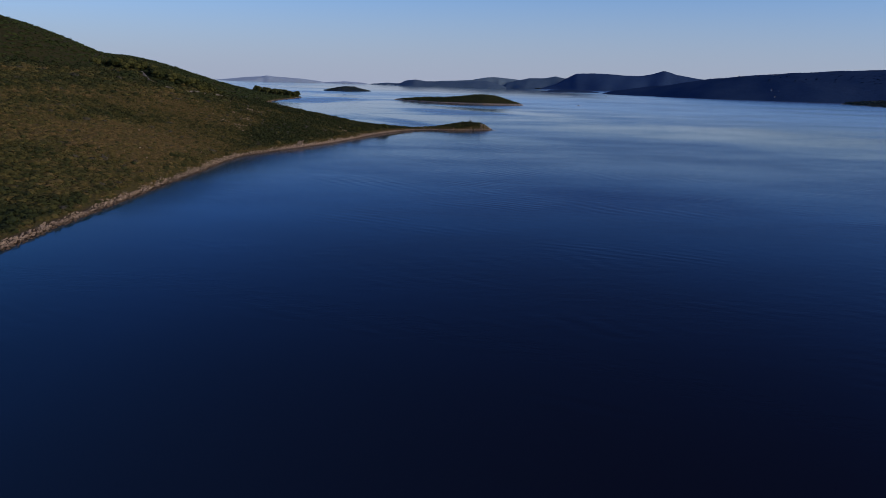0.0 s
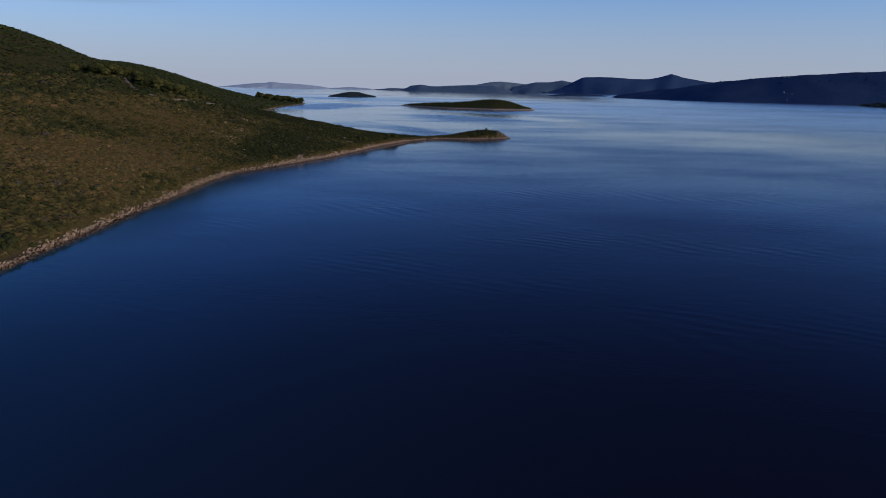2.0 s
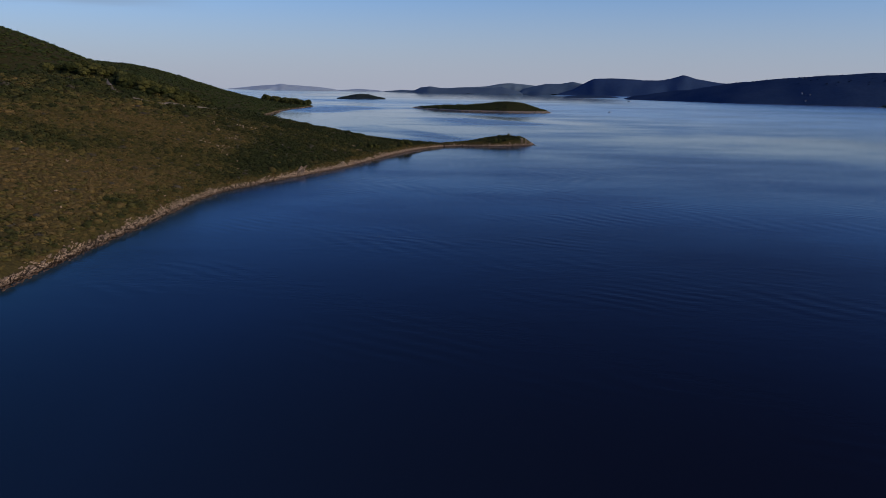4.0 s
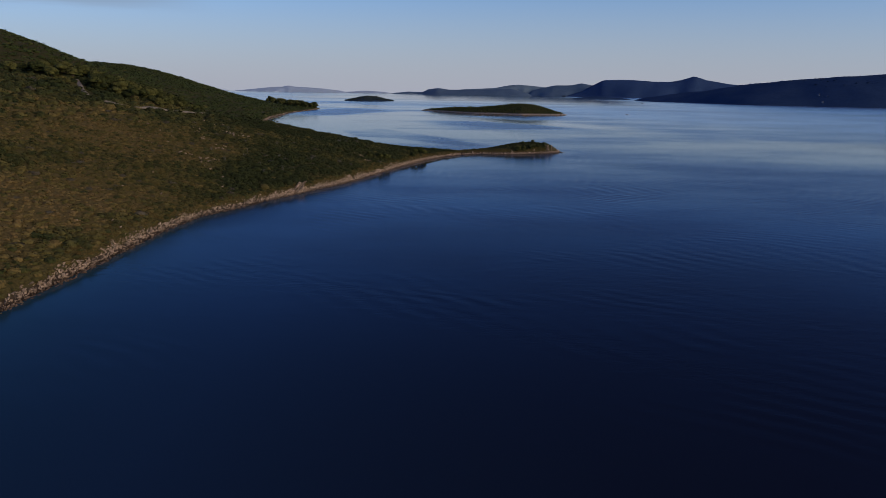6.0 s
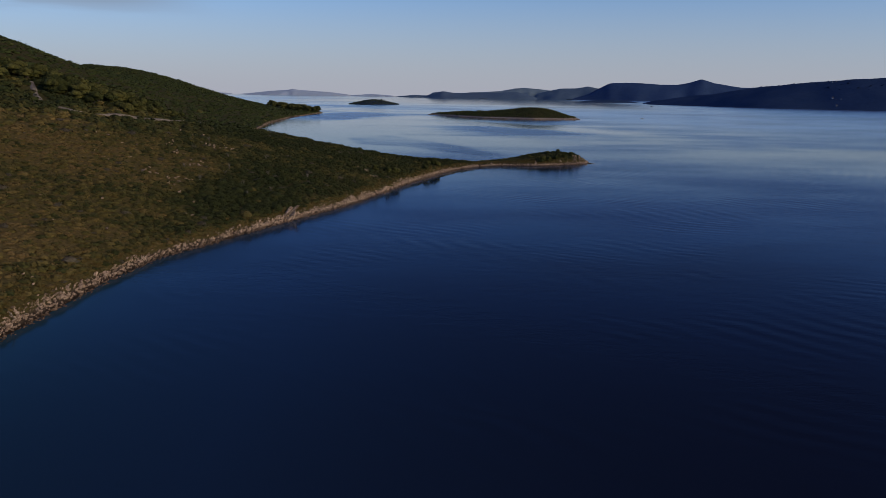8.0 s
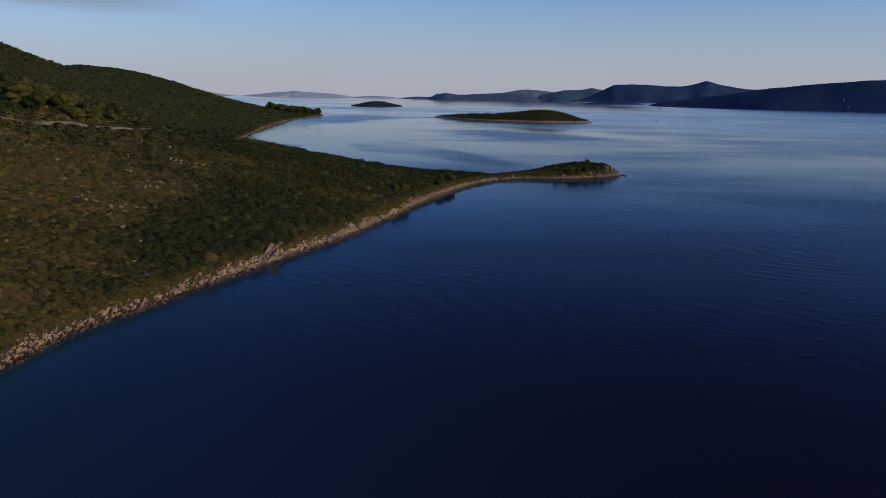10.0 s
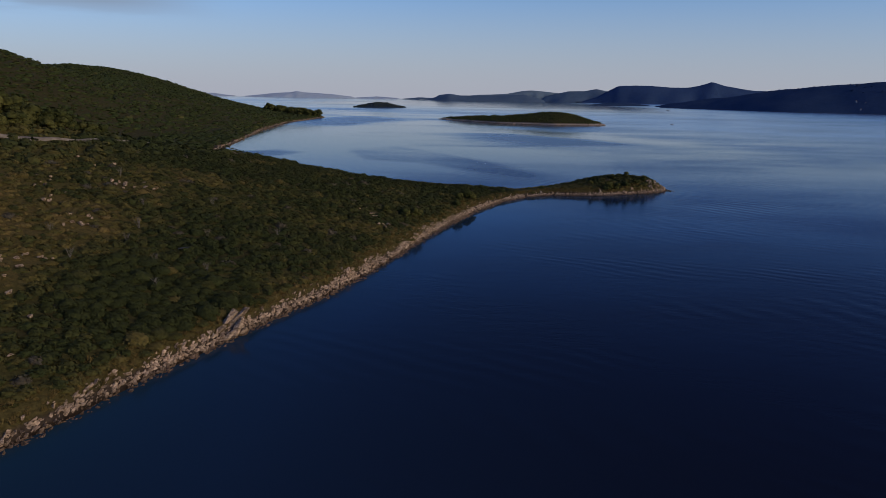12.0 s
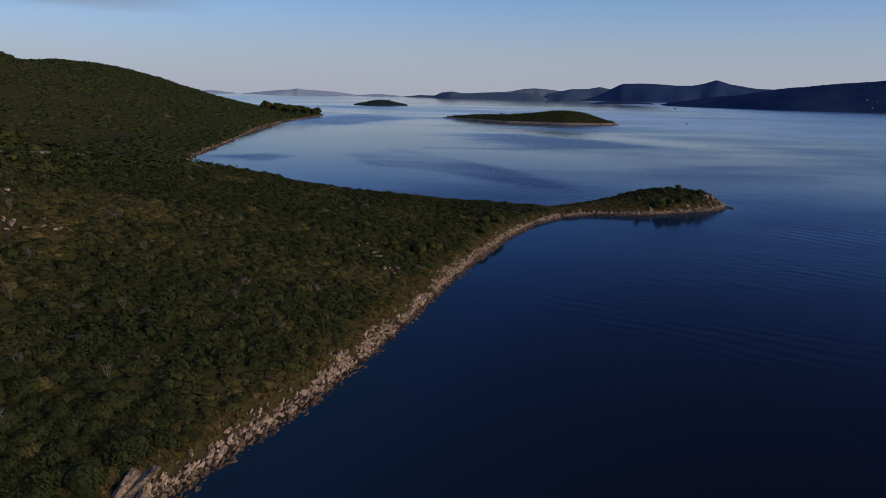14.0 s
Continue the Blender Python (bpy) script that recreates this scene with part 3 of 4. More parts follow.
# ---- plants ----
def bush_cloud(rs, count, size, flat=0.75, core=2, tall=False):
    """Corners and faces of one bush about 1 m in radius: a lumpy body of twigs under many small leaf clumps that lie on its dome.
    tall: narrow blades that point up, for dry grass."""
    co, fc = [], []
    bm = bmesh.new()
    bmesh.ops.create_icosphere(bm, subdivisions=core, radius=0.45 if tall else 0.84)
    lumps = [(Vector(rs.normal(0, 1, 3)).normalized(), rs.uniform(-0.2, 0.30)) for _ in range(8)]

    def swollen(n):
        return 1 + sum(k * max(0, n.dot(d)) ** 3 for d, k in lumps)

    for v in bm.verts:
        v.co *= rs.uniform(0.86, 1.08) * swollen(v.co.normalized())
        v.co.z = v.co.z * flat if v.co.z > -0.2 else -0.15
    bmesh.ops.delete(bm, geom=[f for f in bm.faces if all(v.co.z < -0.1 for v in f.verts)], context="FACES")
    bm.verts.index_update()
    co += [tuple(v.co) for v in bm.verts]
    fc += [tuple(v.index for v in f.verts) + (f.verts[2].index,) for f in bm.faces]
    bm.free()
    for _ in range(count):
        a, u = rs.uniform(0, 6.283), rs.uniform(-0.05, 1)
        flatr = math.sqrt(max(0, 1 - u * u))
        n = Vector((math.cos(a) * flatr, math.sin(a) * flatr, u))
        p = n * swollen(n) * rs.uniform(0.82, 1.0)
        p.z *= flat
        k = size * rs.uniform(0.55, 1.35)
        b = len(co)
        if tall:
            p, n = p * 0.7, (n + Vector((0, 0, 1.4)) + Vector(rs.uniform(-0.5, 0.5, 3))).normalized()
            s = n.orthogonal().normalized()
            s.rotate(Matrix.Rotation(rs.uniform(0, 6.283), 3, n))
            co += [tuple(p - s * k * 0.2), tuple(p + s * k * 0.2), tuple(p + n * k * 1.6 + s * k * rs.uniform(-0.3, 0.3))]
        else:
            n = (n * 1.1 + Vector(rs.normal(0, 0.42, 3)) + Vector((0, 0, 0.15))).normalized()
            s = n.orthogonal().normalized()
            s.rotate(Matrix.Rotation(rs.uniform(0, 6.283), 3, n))
            q = n.cross(s)
            co += [tuple(p + s * k * 0.62), tuple(p - s * k * 0.45 + q * k * 0.52), tuple(p - s * k * 0.45 - q * k * 0.52)]
        fc.append((b, b + 1, b + 2, b + 2))
    return np.array(co), fc


def split(fc):
    """Quads to triangles, without those of no area."""
    out = []
    for f in fc:
        out.append((f[0], f[1], f[2]))
        if f[3] != f[2]:
            out.append((f[0], f[2], f[3]))
    return np.array(out, np.int32)


def spread(name, label, category, places, kinds, mat, rs):
    """Many plants joined into one mesh. places: rows of x, y, z, radius, height factor, tint."""
    cos, fcs, tints, base = [], [], [], 0
    which = rs.randint(0, len(kinds), len(places))
    for k, (tc, tf) in enumerate(kinds):
        p = places[which == k]
        if not len(p):
            continue
        a = rs.uniform(0, 6.283, len(p))
        ca, sa = np.cos(a)[:, None], np.sin(a)[:, None]
        x = (tc[None, :, 0] * ca - tc[None, :, 1] * sa) * p[:, 3:4] + p[:, 0:1]
        y = (tc[None, :, 0] * sa + tc[None, :, 1] * ca) * p[:, 3:4] + p[:, 1:2]
        z = tc[None, :, 2] * p[:, 3:4] * p[:, 4:5] + p[:, 2:3]
        cos.append(np.stack([x, y, z], -1).reshape(-1, 3))
        fcs.append((tf[None] + (np.arange(len(p)) * len(tc))[:, None, None] + base).reshape(-1, 3))
        tints.append(np.repeat(p[:, 5], len(tc)))
        base += len(p) * len(tc)
    me = mesh_from(name, np.concatenate(cos), np.concatenate(fcs), mat, np.concatenate(tints), smooth=True)
    return tagged(new(name, me), label, category, kind="stuff")


rs = np.random.RandomState(11)
BUSH_CLOSE = [(c, split(f)) for c, f in (bush_cloud(rs, 240, 0.20) for _ in range(6))]
BUSH_FINE = [(c, split(f)) for c, f in (bush_cloud(rs, 82, 0.27, core=1) for _ in range(8))]
BUSH_MID = [(c, split(f)) for c, f in (bush_cloud(rs, 32, 0.35, core=1) for _ in range(6))]
BUSH_FAR = [(c, split(f)) for c, f in (bush_cloud(rs, 11, 0.48, core=1) for _ in range(6))]
GRASS = [(c, split(f)) for c, f in (bush_cloud(rs, 40, 0.5, core=1, tall=True) for _ in range(5))]


def scatter(rs, x0, x1, y0, y1, spacing):
    xs, ys = np.meshgrid(np.arange(x0, x1, spacing), np.arange(y0, y1, spacing))
    return (xs + rs.uniform(-0.5, 0.5, xs.shape) * spacing).ravel(), (ys + rs.uniform(-0.5, 0.5, ys.shape) * spacing).ravel()


TRACKS = [[(-134, 327), (-127.5, 317.5), (-122.8, 311.3), (-119.5, 310.2), (-114.2, 309.6), (-111.5, 315), (-109.5, 323), (-104.6, 330.5), (-102.6, 338.5), (-101.8, 349), (-99.5, 358)]]


def track_distance(x, y):
    best = np.full(x.shape, 1e12)
    for line in TRACKS:
        for a, b in zip(line[:-1], line[1:]):
            ex, ey = b[0] - a[0], b[1] - a[1]
            t = np.clip(((x - a[0]) * ex + (y - a[1]) * ey) / (ex * ex + ey * ey), 0, 1)
            best = np.minimum(best, np.hypot(x - a[0] - t * ex, y - a[1] - t * ey))
    return best


# groups of bare stones: place, how many, reach
OUTCROPS = [(-91, 310.5, 6, 2.0), (-89, 305, 6, 2.2), (-82.5, 301.5, 8, 2.6), (-85.5, 318, 9, 2.0), (-83, 319.5, 5, 1.6), (-82, 285, 5, 1.8), (-79.5, 280.5, 6, 1.8), (-87, 285, 5, 2.0), (-81.5, 288.5, 6, 2.0),
            (-53.2, 346, 8, 2.2), (-50.3, 341, 6, 1.6), (-95, 286, 4, 4), (-92, 326, 4, 3), (-74, 272, 3, 4), (-77, 222, 4, 5), (-82, 255, 5, 8), (-100, 300, 5, 6), (-80, 190, 5, 10), (-92, 225, 5, 10)]


def scrub(rs, x0, x1, y0, y1, spacing, size, inland):
    x, y = scatter(rs, x0, x1, y0, y1, spacing)
    d = shore_distance(x, y, COAST)
    edge = np.where(y < 330, 1.5, 1.25) + 0.8 * rolling(x, y, 23) + 0.5 * rolling(y, x, 9)
    keep = (d > edge) & (d < inland) & (rs.uniform(0, 1, x.shape) > 0.04)
    neck = np.exp(-((x + 24) ** 2 + (y - 413) ** 2) / (2 * 9 ** 2))
    keep &= (rs.uniform(0, 1, x.shape) > 0.8 * neck) & (track_distance(x, y) > 1.15 + 1.4 * rolling(x, y, 9))
    for cx, cy, n, reach in OUTCROPS:
        if reach < 3:
            keep &= (np.hypot(x - cx, (y - cy) * 0.6) > reach * 0.75) | (rs.uniform(0, 1, x.shape) < 0.35)
    x, y, d = x[keep], y[keep], d[keep]
    dry = dryness(x, y, d)
    r = size * rs.uniform(0.4, 1.25, x.shape) * (1.08 - 0.45 * np.clip(dry, 0, 0.8))
    fringe = np.clip((3.8 - d) / 2.2, 0, 1)
    dry = np.maximum(dry, fringe * rs.uniform(0.3, 0.85, x.shape))
    r = r * (1 - 0.3 * fringe) * (1 - 0.5 * np.exp(-((x + 11) ** 2 + (y - 424) ** 2) / 150))
    z = coast_height(x, y, d) - 0.12 * r
    tall = rs.uniform(0.5, 1.08, x.shape) * (1.05 - 0.45 * np.clip(dry, 0, 1))
    return np.stack([x, y, z, r, tall, np.where(rs.uniform(0, 1, x.shape) < 0.015, 1.0, np.clip(dry + rs.normal(0, 1, x.shape) * (0.06 + 0.24 * np.clip(dry, 0, 0.6)), 0, 0.9))], -1)


def dry_grass(rs, x0, x1, y0, y1, spacing):
    """Brown grass in the strip between the stones of the shore and the scrub."""
    x, y = scatter(rs, x0, x1, y0, y1, spacing)
    d = shore_distance(x, y, COAST)
    keep = (d > 0.9) & (d < 3.6 + 1.2 * rolling(x, y, 17)) & (rs.uniform(0, 1, x.shape) > 0.2)
    x, y, d = x[keep], y[keep], d[keep]
    n = len(x)
    return np.stack([x, y, coast_height(x, y, d) - 0.05, rs.uniform(0.16, 0.40, n), rs.uniform(0.5, 1.2, n), rs.uniform(0.5, 0.85, n)], -1)


near = scrub(rs, -135, 20, 235, 446, 1.08, 0.98, 48)
# the bushes beside the shore where it is passed most closely are things of their own
order = np.argsort(np.hypot(near[:, 0] + 66, near[:, 1] - 288))
single, near = near[order[:270]], near[order[270:]]
bush_meshes = [[mesh_from("bush", c, f, LEAF, np.full(len(c), tone), smooth=True) for tone in (0.05, 0.25, 0.5)] for c, f in BUSH_CLOSE]
for x, y, z, r, tall, dry in single:
    ob = tagged(new("bush", bush_meshes[rs.randint(6)][int(np.clip(dry * 4, 0, 2))]), "low rounded evergreen bush on the slope above the shore", "bush", "bushes above the shore")
    ob.matrix_world = Matrix.LocRotScale((x, y, z), Euler((0, 0, rs.uniform(0, 6.28))), (r, r, r * tall))
spread("dry_grass", "dry brown grass above the stones of the shore", "grass", dry_grass(rs, -76, 20, 205, 440, 0.54), GRASS, LEAF, rs)
spread("scrub", "dense dark green low scrub over the hillside", "scrub", near, BUSH_FINE, LEAF, rs)
rest = np.concatenate([scrub(rs, -175, -60, 60, 235, 1.14, 1.08, 110), scrub(rs, -175, -55, -120, 60, 3.2, 2.2, 110)])
rest = np.concatenate([rest, scrub(rs, -200, -60, 235, 470, 1.7, 1.5, 120)[:]])
dd = shore_distance(rest[:, 0], rest[:, 1], COAST)
rest = rest[(rest[:, 1] < 235) | (dd > 47)]
spread("scrub", "olive green and dry brown low scrub on the slope", "scrub", rest, BUSH_MID, LEAF, rs)
far = scrub(rs, -470, -140, 430, 1100, 3.7, 2.4, 330)
far2 = scrub(rs, -330, -170, 60, 470, 3.2, 2.0, 260)
d2 = shore_distance(far2[:, 0], far2[:, 1], COAST)
far = np.concatenate([far, far2[d2 > 105]])
far[:, 5] = np.clip(far[:, 5] * 0.6 - 0.04, 0, 1)
far[:, 4] *= 0.7
spread("scrub", "dark green scrub woodland on the far hillside", "scrub", far, BUSH_FAR, FRESH, rs)

tops = hill_tops[(hill_tops[:, 2] > 52) & (hill_tops[:, 0] < 1500)]
tops = tops[rs.permutation(len(tops))[:1600]]
n = len(tops)
woods = np.stack([tops[:, 0] + rs.uniform(-8, 8, n), tops[:, 1] + rs.uniform(-8, 8, n), tops[:, 2] - 1.5, rs.uniform(2.0, 4.5, n), rs.uniform(0.5, 0.9, n), rs.uniform(0, 0.5, n)], -1)
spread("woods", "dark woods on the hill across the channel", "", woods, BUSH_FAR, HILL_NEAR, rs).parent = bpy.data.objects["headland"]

# a pale earth track over the spur
for line in TRACKS:
    pts = []
    for a, b in zip(line[:-1], line[1:]):
        n = max(2, int(math.hypot(b[0] - a[0], b[1] - a[1]) / 1.5))
        pts += [(a[0] + (b[0] - a[0]) * k / n, a[1] + (b[1] - a[1]) * k / n) for k in range(n)]
    pts = np.array(pts + [line[-1]])
    way = np.gradient(pts, axis=0)
    way /= np.linalg.norm(way, axis=1)[:, None]
    side = np.stack([-way[:, 1], way[:, 0]], -1)
    rows = [pts + side * o * (1 + 0.25 * rolling(pts[:, :1], pts[:, 1:], 9)) for o in (-0.8, -0.4, 0.0, 0.4, 0.8)]
    lift = (-0.15, 0.30, 0.34, 0.30, -0.15)
    co = np.concatenate([np.column_stack([r, coast_height(r[:, 0], r[:, 1]) + l]) for r, l in zip(rows, lift)])
    m = len(pts)
    i = (np.arange(4)[:, None] * m + np.arange(m - 1)[None]).ravel()
    tagged(new("path", mesh_from("path", co, np.stack([i, i + m, i + m + 1, i + 1], -1), TRACK, smooth=True)), "pale dirt track across the scrub", "path", kind="structure")


# ---- stones ----
def stone(rs, stretch=(1, 1, 1), count=13):
    """A broken block of limestone, about 1 m across."""
    bm = bmesh.new()
    for _ in range(count):
        v = Vector(rs.uniform(-1, 1, 3))
        v = v / max(abs(v.x), abs(v.y), abs(v.z)) * rs.uniform(0.75, 1.0) * 0.5
        bm.verts.new((v.x * stretch[0], v.y * stretch[1], v.z * stretch[2]))
    bmesh.ops.convex_hull(bm, input=bm.verts[:])
    loose = [v for v in bm.verts if not v.link_faces]
    bmesh.ops.delete(bm, geom=loose, context="VERTS")
    return bm


def stone_arrays(bm):
    bmesh.ops.triangulate(bm, faces=bm.faces[:])
    bm.verts.ensure_lookup_table()
    bm.verts.index_update()
    out = np.array([v.co[:] for v in bm.verts]), np.array([[v.index for v in f.verts] for f in bm.faces], np.int32)
    bm.free()
    return out


STONES = [stone_arrays(stone(rs, (rs.uniform(0.5, 0.95), rs.uniform(1.0, 1.8), rs.uniform(0.5, 0.9)), rs.randint(10, 15))) for _ in range(16)]


def along(line, step):
    """Points at even steps along a line, each with the direction that lies inland of it."""
    out = []
    for a, b in zip(line[:-1], line[1:]):
        length = math.hypot(b[0] - a[0], b[1] - a[1])
        wx, wy = (b[0] - a[0]) / length, (b[1] - a[1]) / length
        for k in range(max(1, int(length / step))):
            out.append((a[0] + wx * (k + 0.5) * step, a[1] + wy * (k + 0.5) * step, -wy, wx))
    return np.array(out)


def rubble(name, label, line, per_step, width, small, large, rs, height=coast_height, sink=0.25):
    p = np.repeat(along(line, 1.0), per_step, axis=0)
    p[:, 0] += rs.uniform(-0.6, 0.6, len(p))
    p[:, 1] += rs.uniform(-0.6, 0.6, len(p))
    off = rs.beta(1.3, 1.9, len(p)) * (width * np.where(p[:, 1] < 274, np.clip(0.95 + 0.75 * rolling(p[:, 0], p[:, 1], 12), 0.3, 1.8), np.clip(0.7 + 0.45 * rolling(p[:, 0], p[:, 1], 12), 0.3, 1.1) * np.clip(1 - (p[:, 1] - 315) / 120, 0.55, 1)) + 0.45) - 0.45
    x, y = p[:, 0] + p[:, 2] * off, p[:, 1] + p[:, 3] * off
    size = small + (large - small) * rs.uniform(0, 1, len(p)) ** 1.7
    z = np.maximum(height(x, y), -0.15) + size * (0.5 - sink) * 0.6
    cos, fcs, base = [], [], 0
    for k in range(len(p)):
        c, f = STONES[rs.randint(len(STONES))]
        near_by = 1 if y[k] < 315 else 0
        turn = Euler((radians(rs.normal(16 + 14 * near_by, 14)), radians(rs.normal(8, 14)), radians(rs.normal(-16, 45 - 24 * near_by)))).to_matrix()
        cos.append((c * size[k]) @ np.array(turn).T + (x[k], y[k], z[k]))
        fcs.append(f + base)
        base += len(c)
    return tagged(new(name, mesh_from(name, np.concatenate(cos), np.concatenate(fcs), ROCK)), label, "rocks", kind="stuff")


SPIT_LOOP = NEAR_SHORE[3:] + FAR_SHORE[:8]
rubble("shore_rocks", "pale broken limestone blocks along the waterline", [p for p in SPIT_LOOP if p[1] <= 274], 28, 0.75, 0.12, 0.55, rs)
rubble("shore_rocks", "pale broken limestone blocks along the waterline", SPIT_LOOP[9:], 42, 1.35, 0.12, 0.55, rs)
rubble("shore_rocks", "pale stones along the shore of the cove", FAR_SHORE[8:15], 3, 2.0, 0.3, 0.9, rs)
stone_meshes = []
for c, f in STONES:
    stone_meshes.append(mesh_from("boulder", c, f, ROCK))
spots = along([p for p in NEAR_SHORE if p[1] >= 218] + FAR_SHORE[:2], 1.2)
for k, (x, y, nx, ny) in enumerate(spots[:200]):
    o = rs.uniform(-0.1, 0.9 if y < 270 else 1.5)
    size = rs.uniform(0.4, 0.75) * (1.6 if rs.uniform() < 0.10 else 0.75)
    px, py = x + nx * o + rs.uniform(-0.3, 0.3), y + ny * o + rs.uniform(-0.3, 0.3)
    ob = tagged(new("boulder", stone_meshes[rs.randint(16)]), "pale jagged limestone boulder at the water's edge", "boulder", "boulders along the shore")
    ob.matrix_world = Matrix.LocRotScale((px, py, max(float(coast_height(px, py)), 0) + 0.12 * size), Euler((radians(rs.uniform(15, 50)), radians(rs.uniform(-20, 20)), radians(rs.normal(-15, 25)))),
                                         (size * rs.uniform(0.7, 1), size * rs.uniform(0.8, 1.15), size))

# the tall slab on the shore: long tilted plates, leaning on one another
bm = bmesh.new()
for dx, dy, dz, length, wide, thick in ((0.1, 0.4, 1.6, 5.0, 0.85, 1.0), (-0.7, -0.1, 1.4, 4.8, 0.65, 0.9), (0.6, -0.6, 0.9, 4.0, 0.7, 0.8), (-0.3, 1.2, 1.8, 3.0, 0.7, 1.3), (0.5, 0.8, 1.0, 2.8, 0.7, 0.8), (0.2, -2.4, 0.5, 2.6, 0.6, 0.7),
                                        (-0.9, -2.0, 0.8, 2.8, 0.8, 0.8), (0.9, -0.1, 0.3, 2.0, 0.6, 0.6)):
    piece = stone(rs, (wide, length, thick), 18)
    bmesh.ops.rotate(piece, cent=(0, 0, 0), matrix=Euler((radians(50 + rs.uniform(-6, 6)), radians(rs.uniform(-10, 25)), radians(-22 + rs.uniform(-7, 7)))).to_matrix(), verts=piece.verts)
    bmesh.ops.translate(piece, vec=(dx, dy, dz), verts=piece.verts)
    me = bpy.data.meshes.new("slab")
    piece.to_mesh(me)
    piece.free()
    bm.from_mesh(me)
ob = tagged(part("boulder", bm, ROCK), "tall tilted pale limestone slab rising over the shore rocks", "boulder")
ob.matrix_world = pose(-59.6, 287.2, 0.0) @ Matrix.Diagonal((1.15, 0.9, 0.78, 1))

# broken cliff at the tip of the spit
for k in range(44):
    x, y, size = rs.uniform(12.5, 19.5), rs.uniform(423, 438), rs.uniform(0.5, 1.25)
    d = float(shore_distance(x, y, COAST))
    if not -0.8 < d < 4.0:
        continue
    ob = tagged(new("boulder", stone_meshes[rs.randint(16)]), "pale limestone block at the bare rocky tip of the spit", "boulder", "rocks at the tip of the spit")
    ob.matrix_world = Matrix.LocRotScale((x, y, max(float(coast_height(x, y)), 0) + 0.25 * size), Euler((radians(rs.uniform(20, 60)), radians(rs.uniform(-25, 25)), radians(rs.normal(-20, 30)))), (size, size * 0.9, size))
for x, y, size in ((19.6, 429.0, 1.0), (20.6, 428.6, 0.6), (19.4, 427.0, 0.7)):
    ob = tagged(new("boulder", stone_meshes[rs.randint(16)]), "small dark wet rock standing in the water", "boulder", "rocks in the water")
    ob.matrix_world = Matrix.LocRotScale((x, y, 0.05), Euler((0.2, 0.1, rs.uniform(0, 6.28))), (size, size * 0.8, size * 0.8))

# bare limestone among the scrub
for cx, cy, n, reach in OUTCROPS:
    for _ in range(n):
        x, y, size = cx + rs.normal(0, reach * 0.6), cy + rs.normal(0, reach * 0.6), rs.uniform(0.2, 0.6)
        ob = tagged(new("boulder", stone_meshes[rs.randint(16)]), "pale weathered limestone outcrop among the scrub", "boulder", "stones on the slope")
        ob.matrix_world = Matrix.LocRotScale((x, y, float(coast_height(x, y)) + 0.22), Euler((radians(rs.uniform(-20, 20)), radians(rs.uniform(-20, 20)), rs.uniform(0, 6.28))), (size * 1.4, size * 1.2, size * 0.4 + 0.4))


# ---- trees ----
def tree(height, spread_to, lobes, trunk, rs, tone, name="tree"):
    """A tapered trunk with limbs under a crown of uneven leaf clumps."""
    root = new(name)
    bm = bmesh.new()

    def limb(a, b, ra, rb):
        a, b = Vector(a), Vector(b)
        n = (b - a).normalized()
        s = n.orthogonal().normalized()
        t = n.cross(s)
        rings = [[bm.verts.new(p + (s * math.cos(k * 1.2566) + t * math.sin(k * 1.2566)) * r) for k in range(5)] for p, r in ((a, ra), (b, rb))]
        for k in range(5):
            bm.faces.new((rings[0][k], rings[0][(k + 1) % 5], rings[1][(k + 1) % 5], rings[1][k]))

    fork = (rs.uniform(-0.2, 0.2), rs.uniform(-0.2, 0.2), height * trunk)
    limb((0, 0, -0.3), fork, height * 0.035, height * 0.022)
    cos, fcs, base = [], [], 0
    for k in range(lobes):
        a = k * 6.283 / lobes + rs.uniform(-0.4, 0.4)
        r = spread_to * rs.uniform(0.25, 0.75) if k else 0
        p = np.array((math.cos(a) * r, math.sin(a) * r, height * rs.uniform(trunk + 0.05, 0.68) if k else height * 0.66))
        limb(fork, p, height * 0.018, height * 0.006)
        c, f = bush_cloud(rs, 80, 0.28, flat=0.85)
        size = spread_to * rs.uniform(0.5, 0.75)
        cos.append(c * size + p)
        fcs.append(split(f) + base)
        base += len(c)
    part("trunk", bm, BARK, root)
    me = mesh_from("crown", np.concatenate(cos), np.concatenate(fcs), PINE, np.full(base, tone), smooth=True)
    new("crown", me).parent = root
    return root


def grove(kinds, label, group, places, rs):
    for x, y, z, k in places:
        ob = copy_thing(kinds[rs.randint(len(kinds))], Matrix.LocRotScale((x, y, z), Euler((0, 0, rs.uniform(0, 6.28))), (k, k, k * rs.uniform(0.9, 1.12))))
        tagged(ob, label, "tree", group)


pines = [tagged(tree(8.0, 2.7, 9, 0.12, rs, tone), "dark green pine on the low cape", "tree", "pines on the cape") for tone in (0.1, 0.5, 0.8)]
for ob, (x, y) in zip(pines, ((-262, 1018), (-240, 1030), (-222, 1024))):
    ob.matrix_world = pose(x, y, float(coast_height(x, y)))
places = []
for k in range(84):
    x = -270 + 58 * k / 84 + rs.uniform(-1.5, 1.5)
    y = 1046 - rs.uniform(0, 34)
    if shore_distance(x, y, COAST) > 2:
        places.append((x, y, float(coast_height(x, y)) - 0.5, rs.uniform(0.6, 1.15)))
grove(pines, "dark green pine on the low cape", "pines on the cape", places, rs)

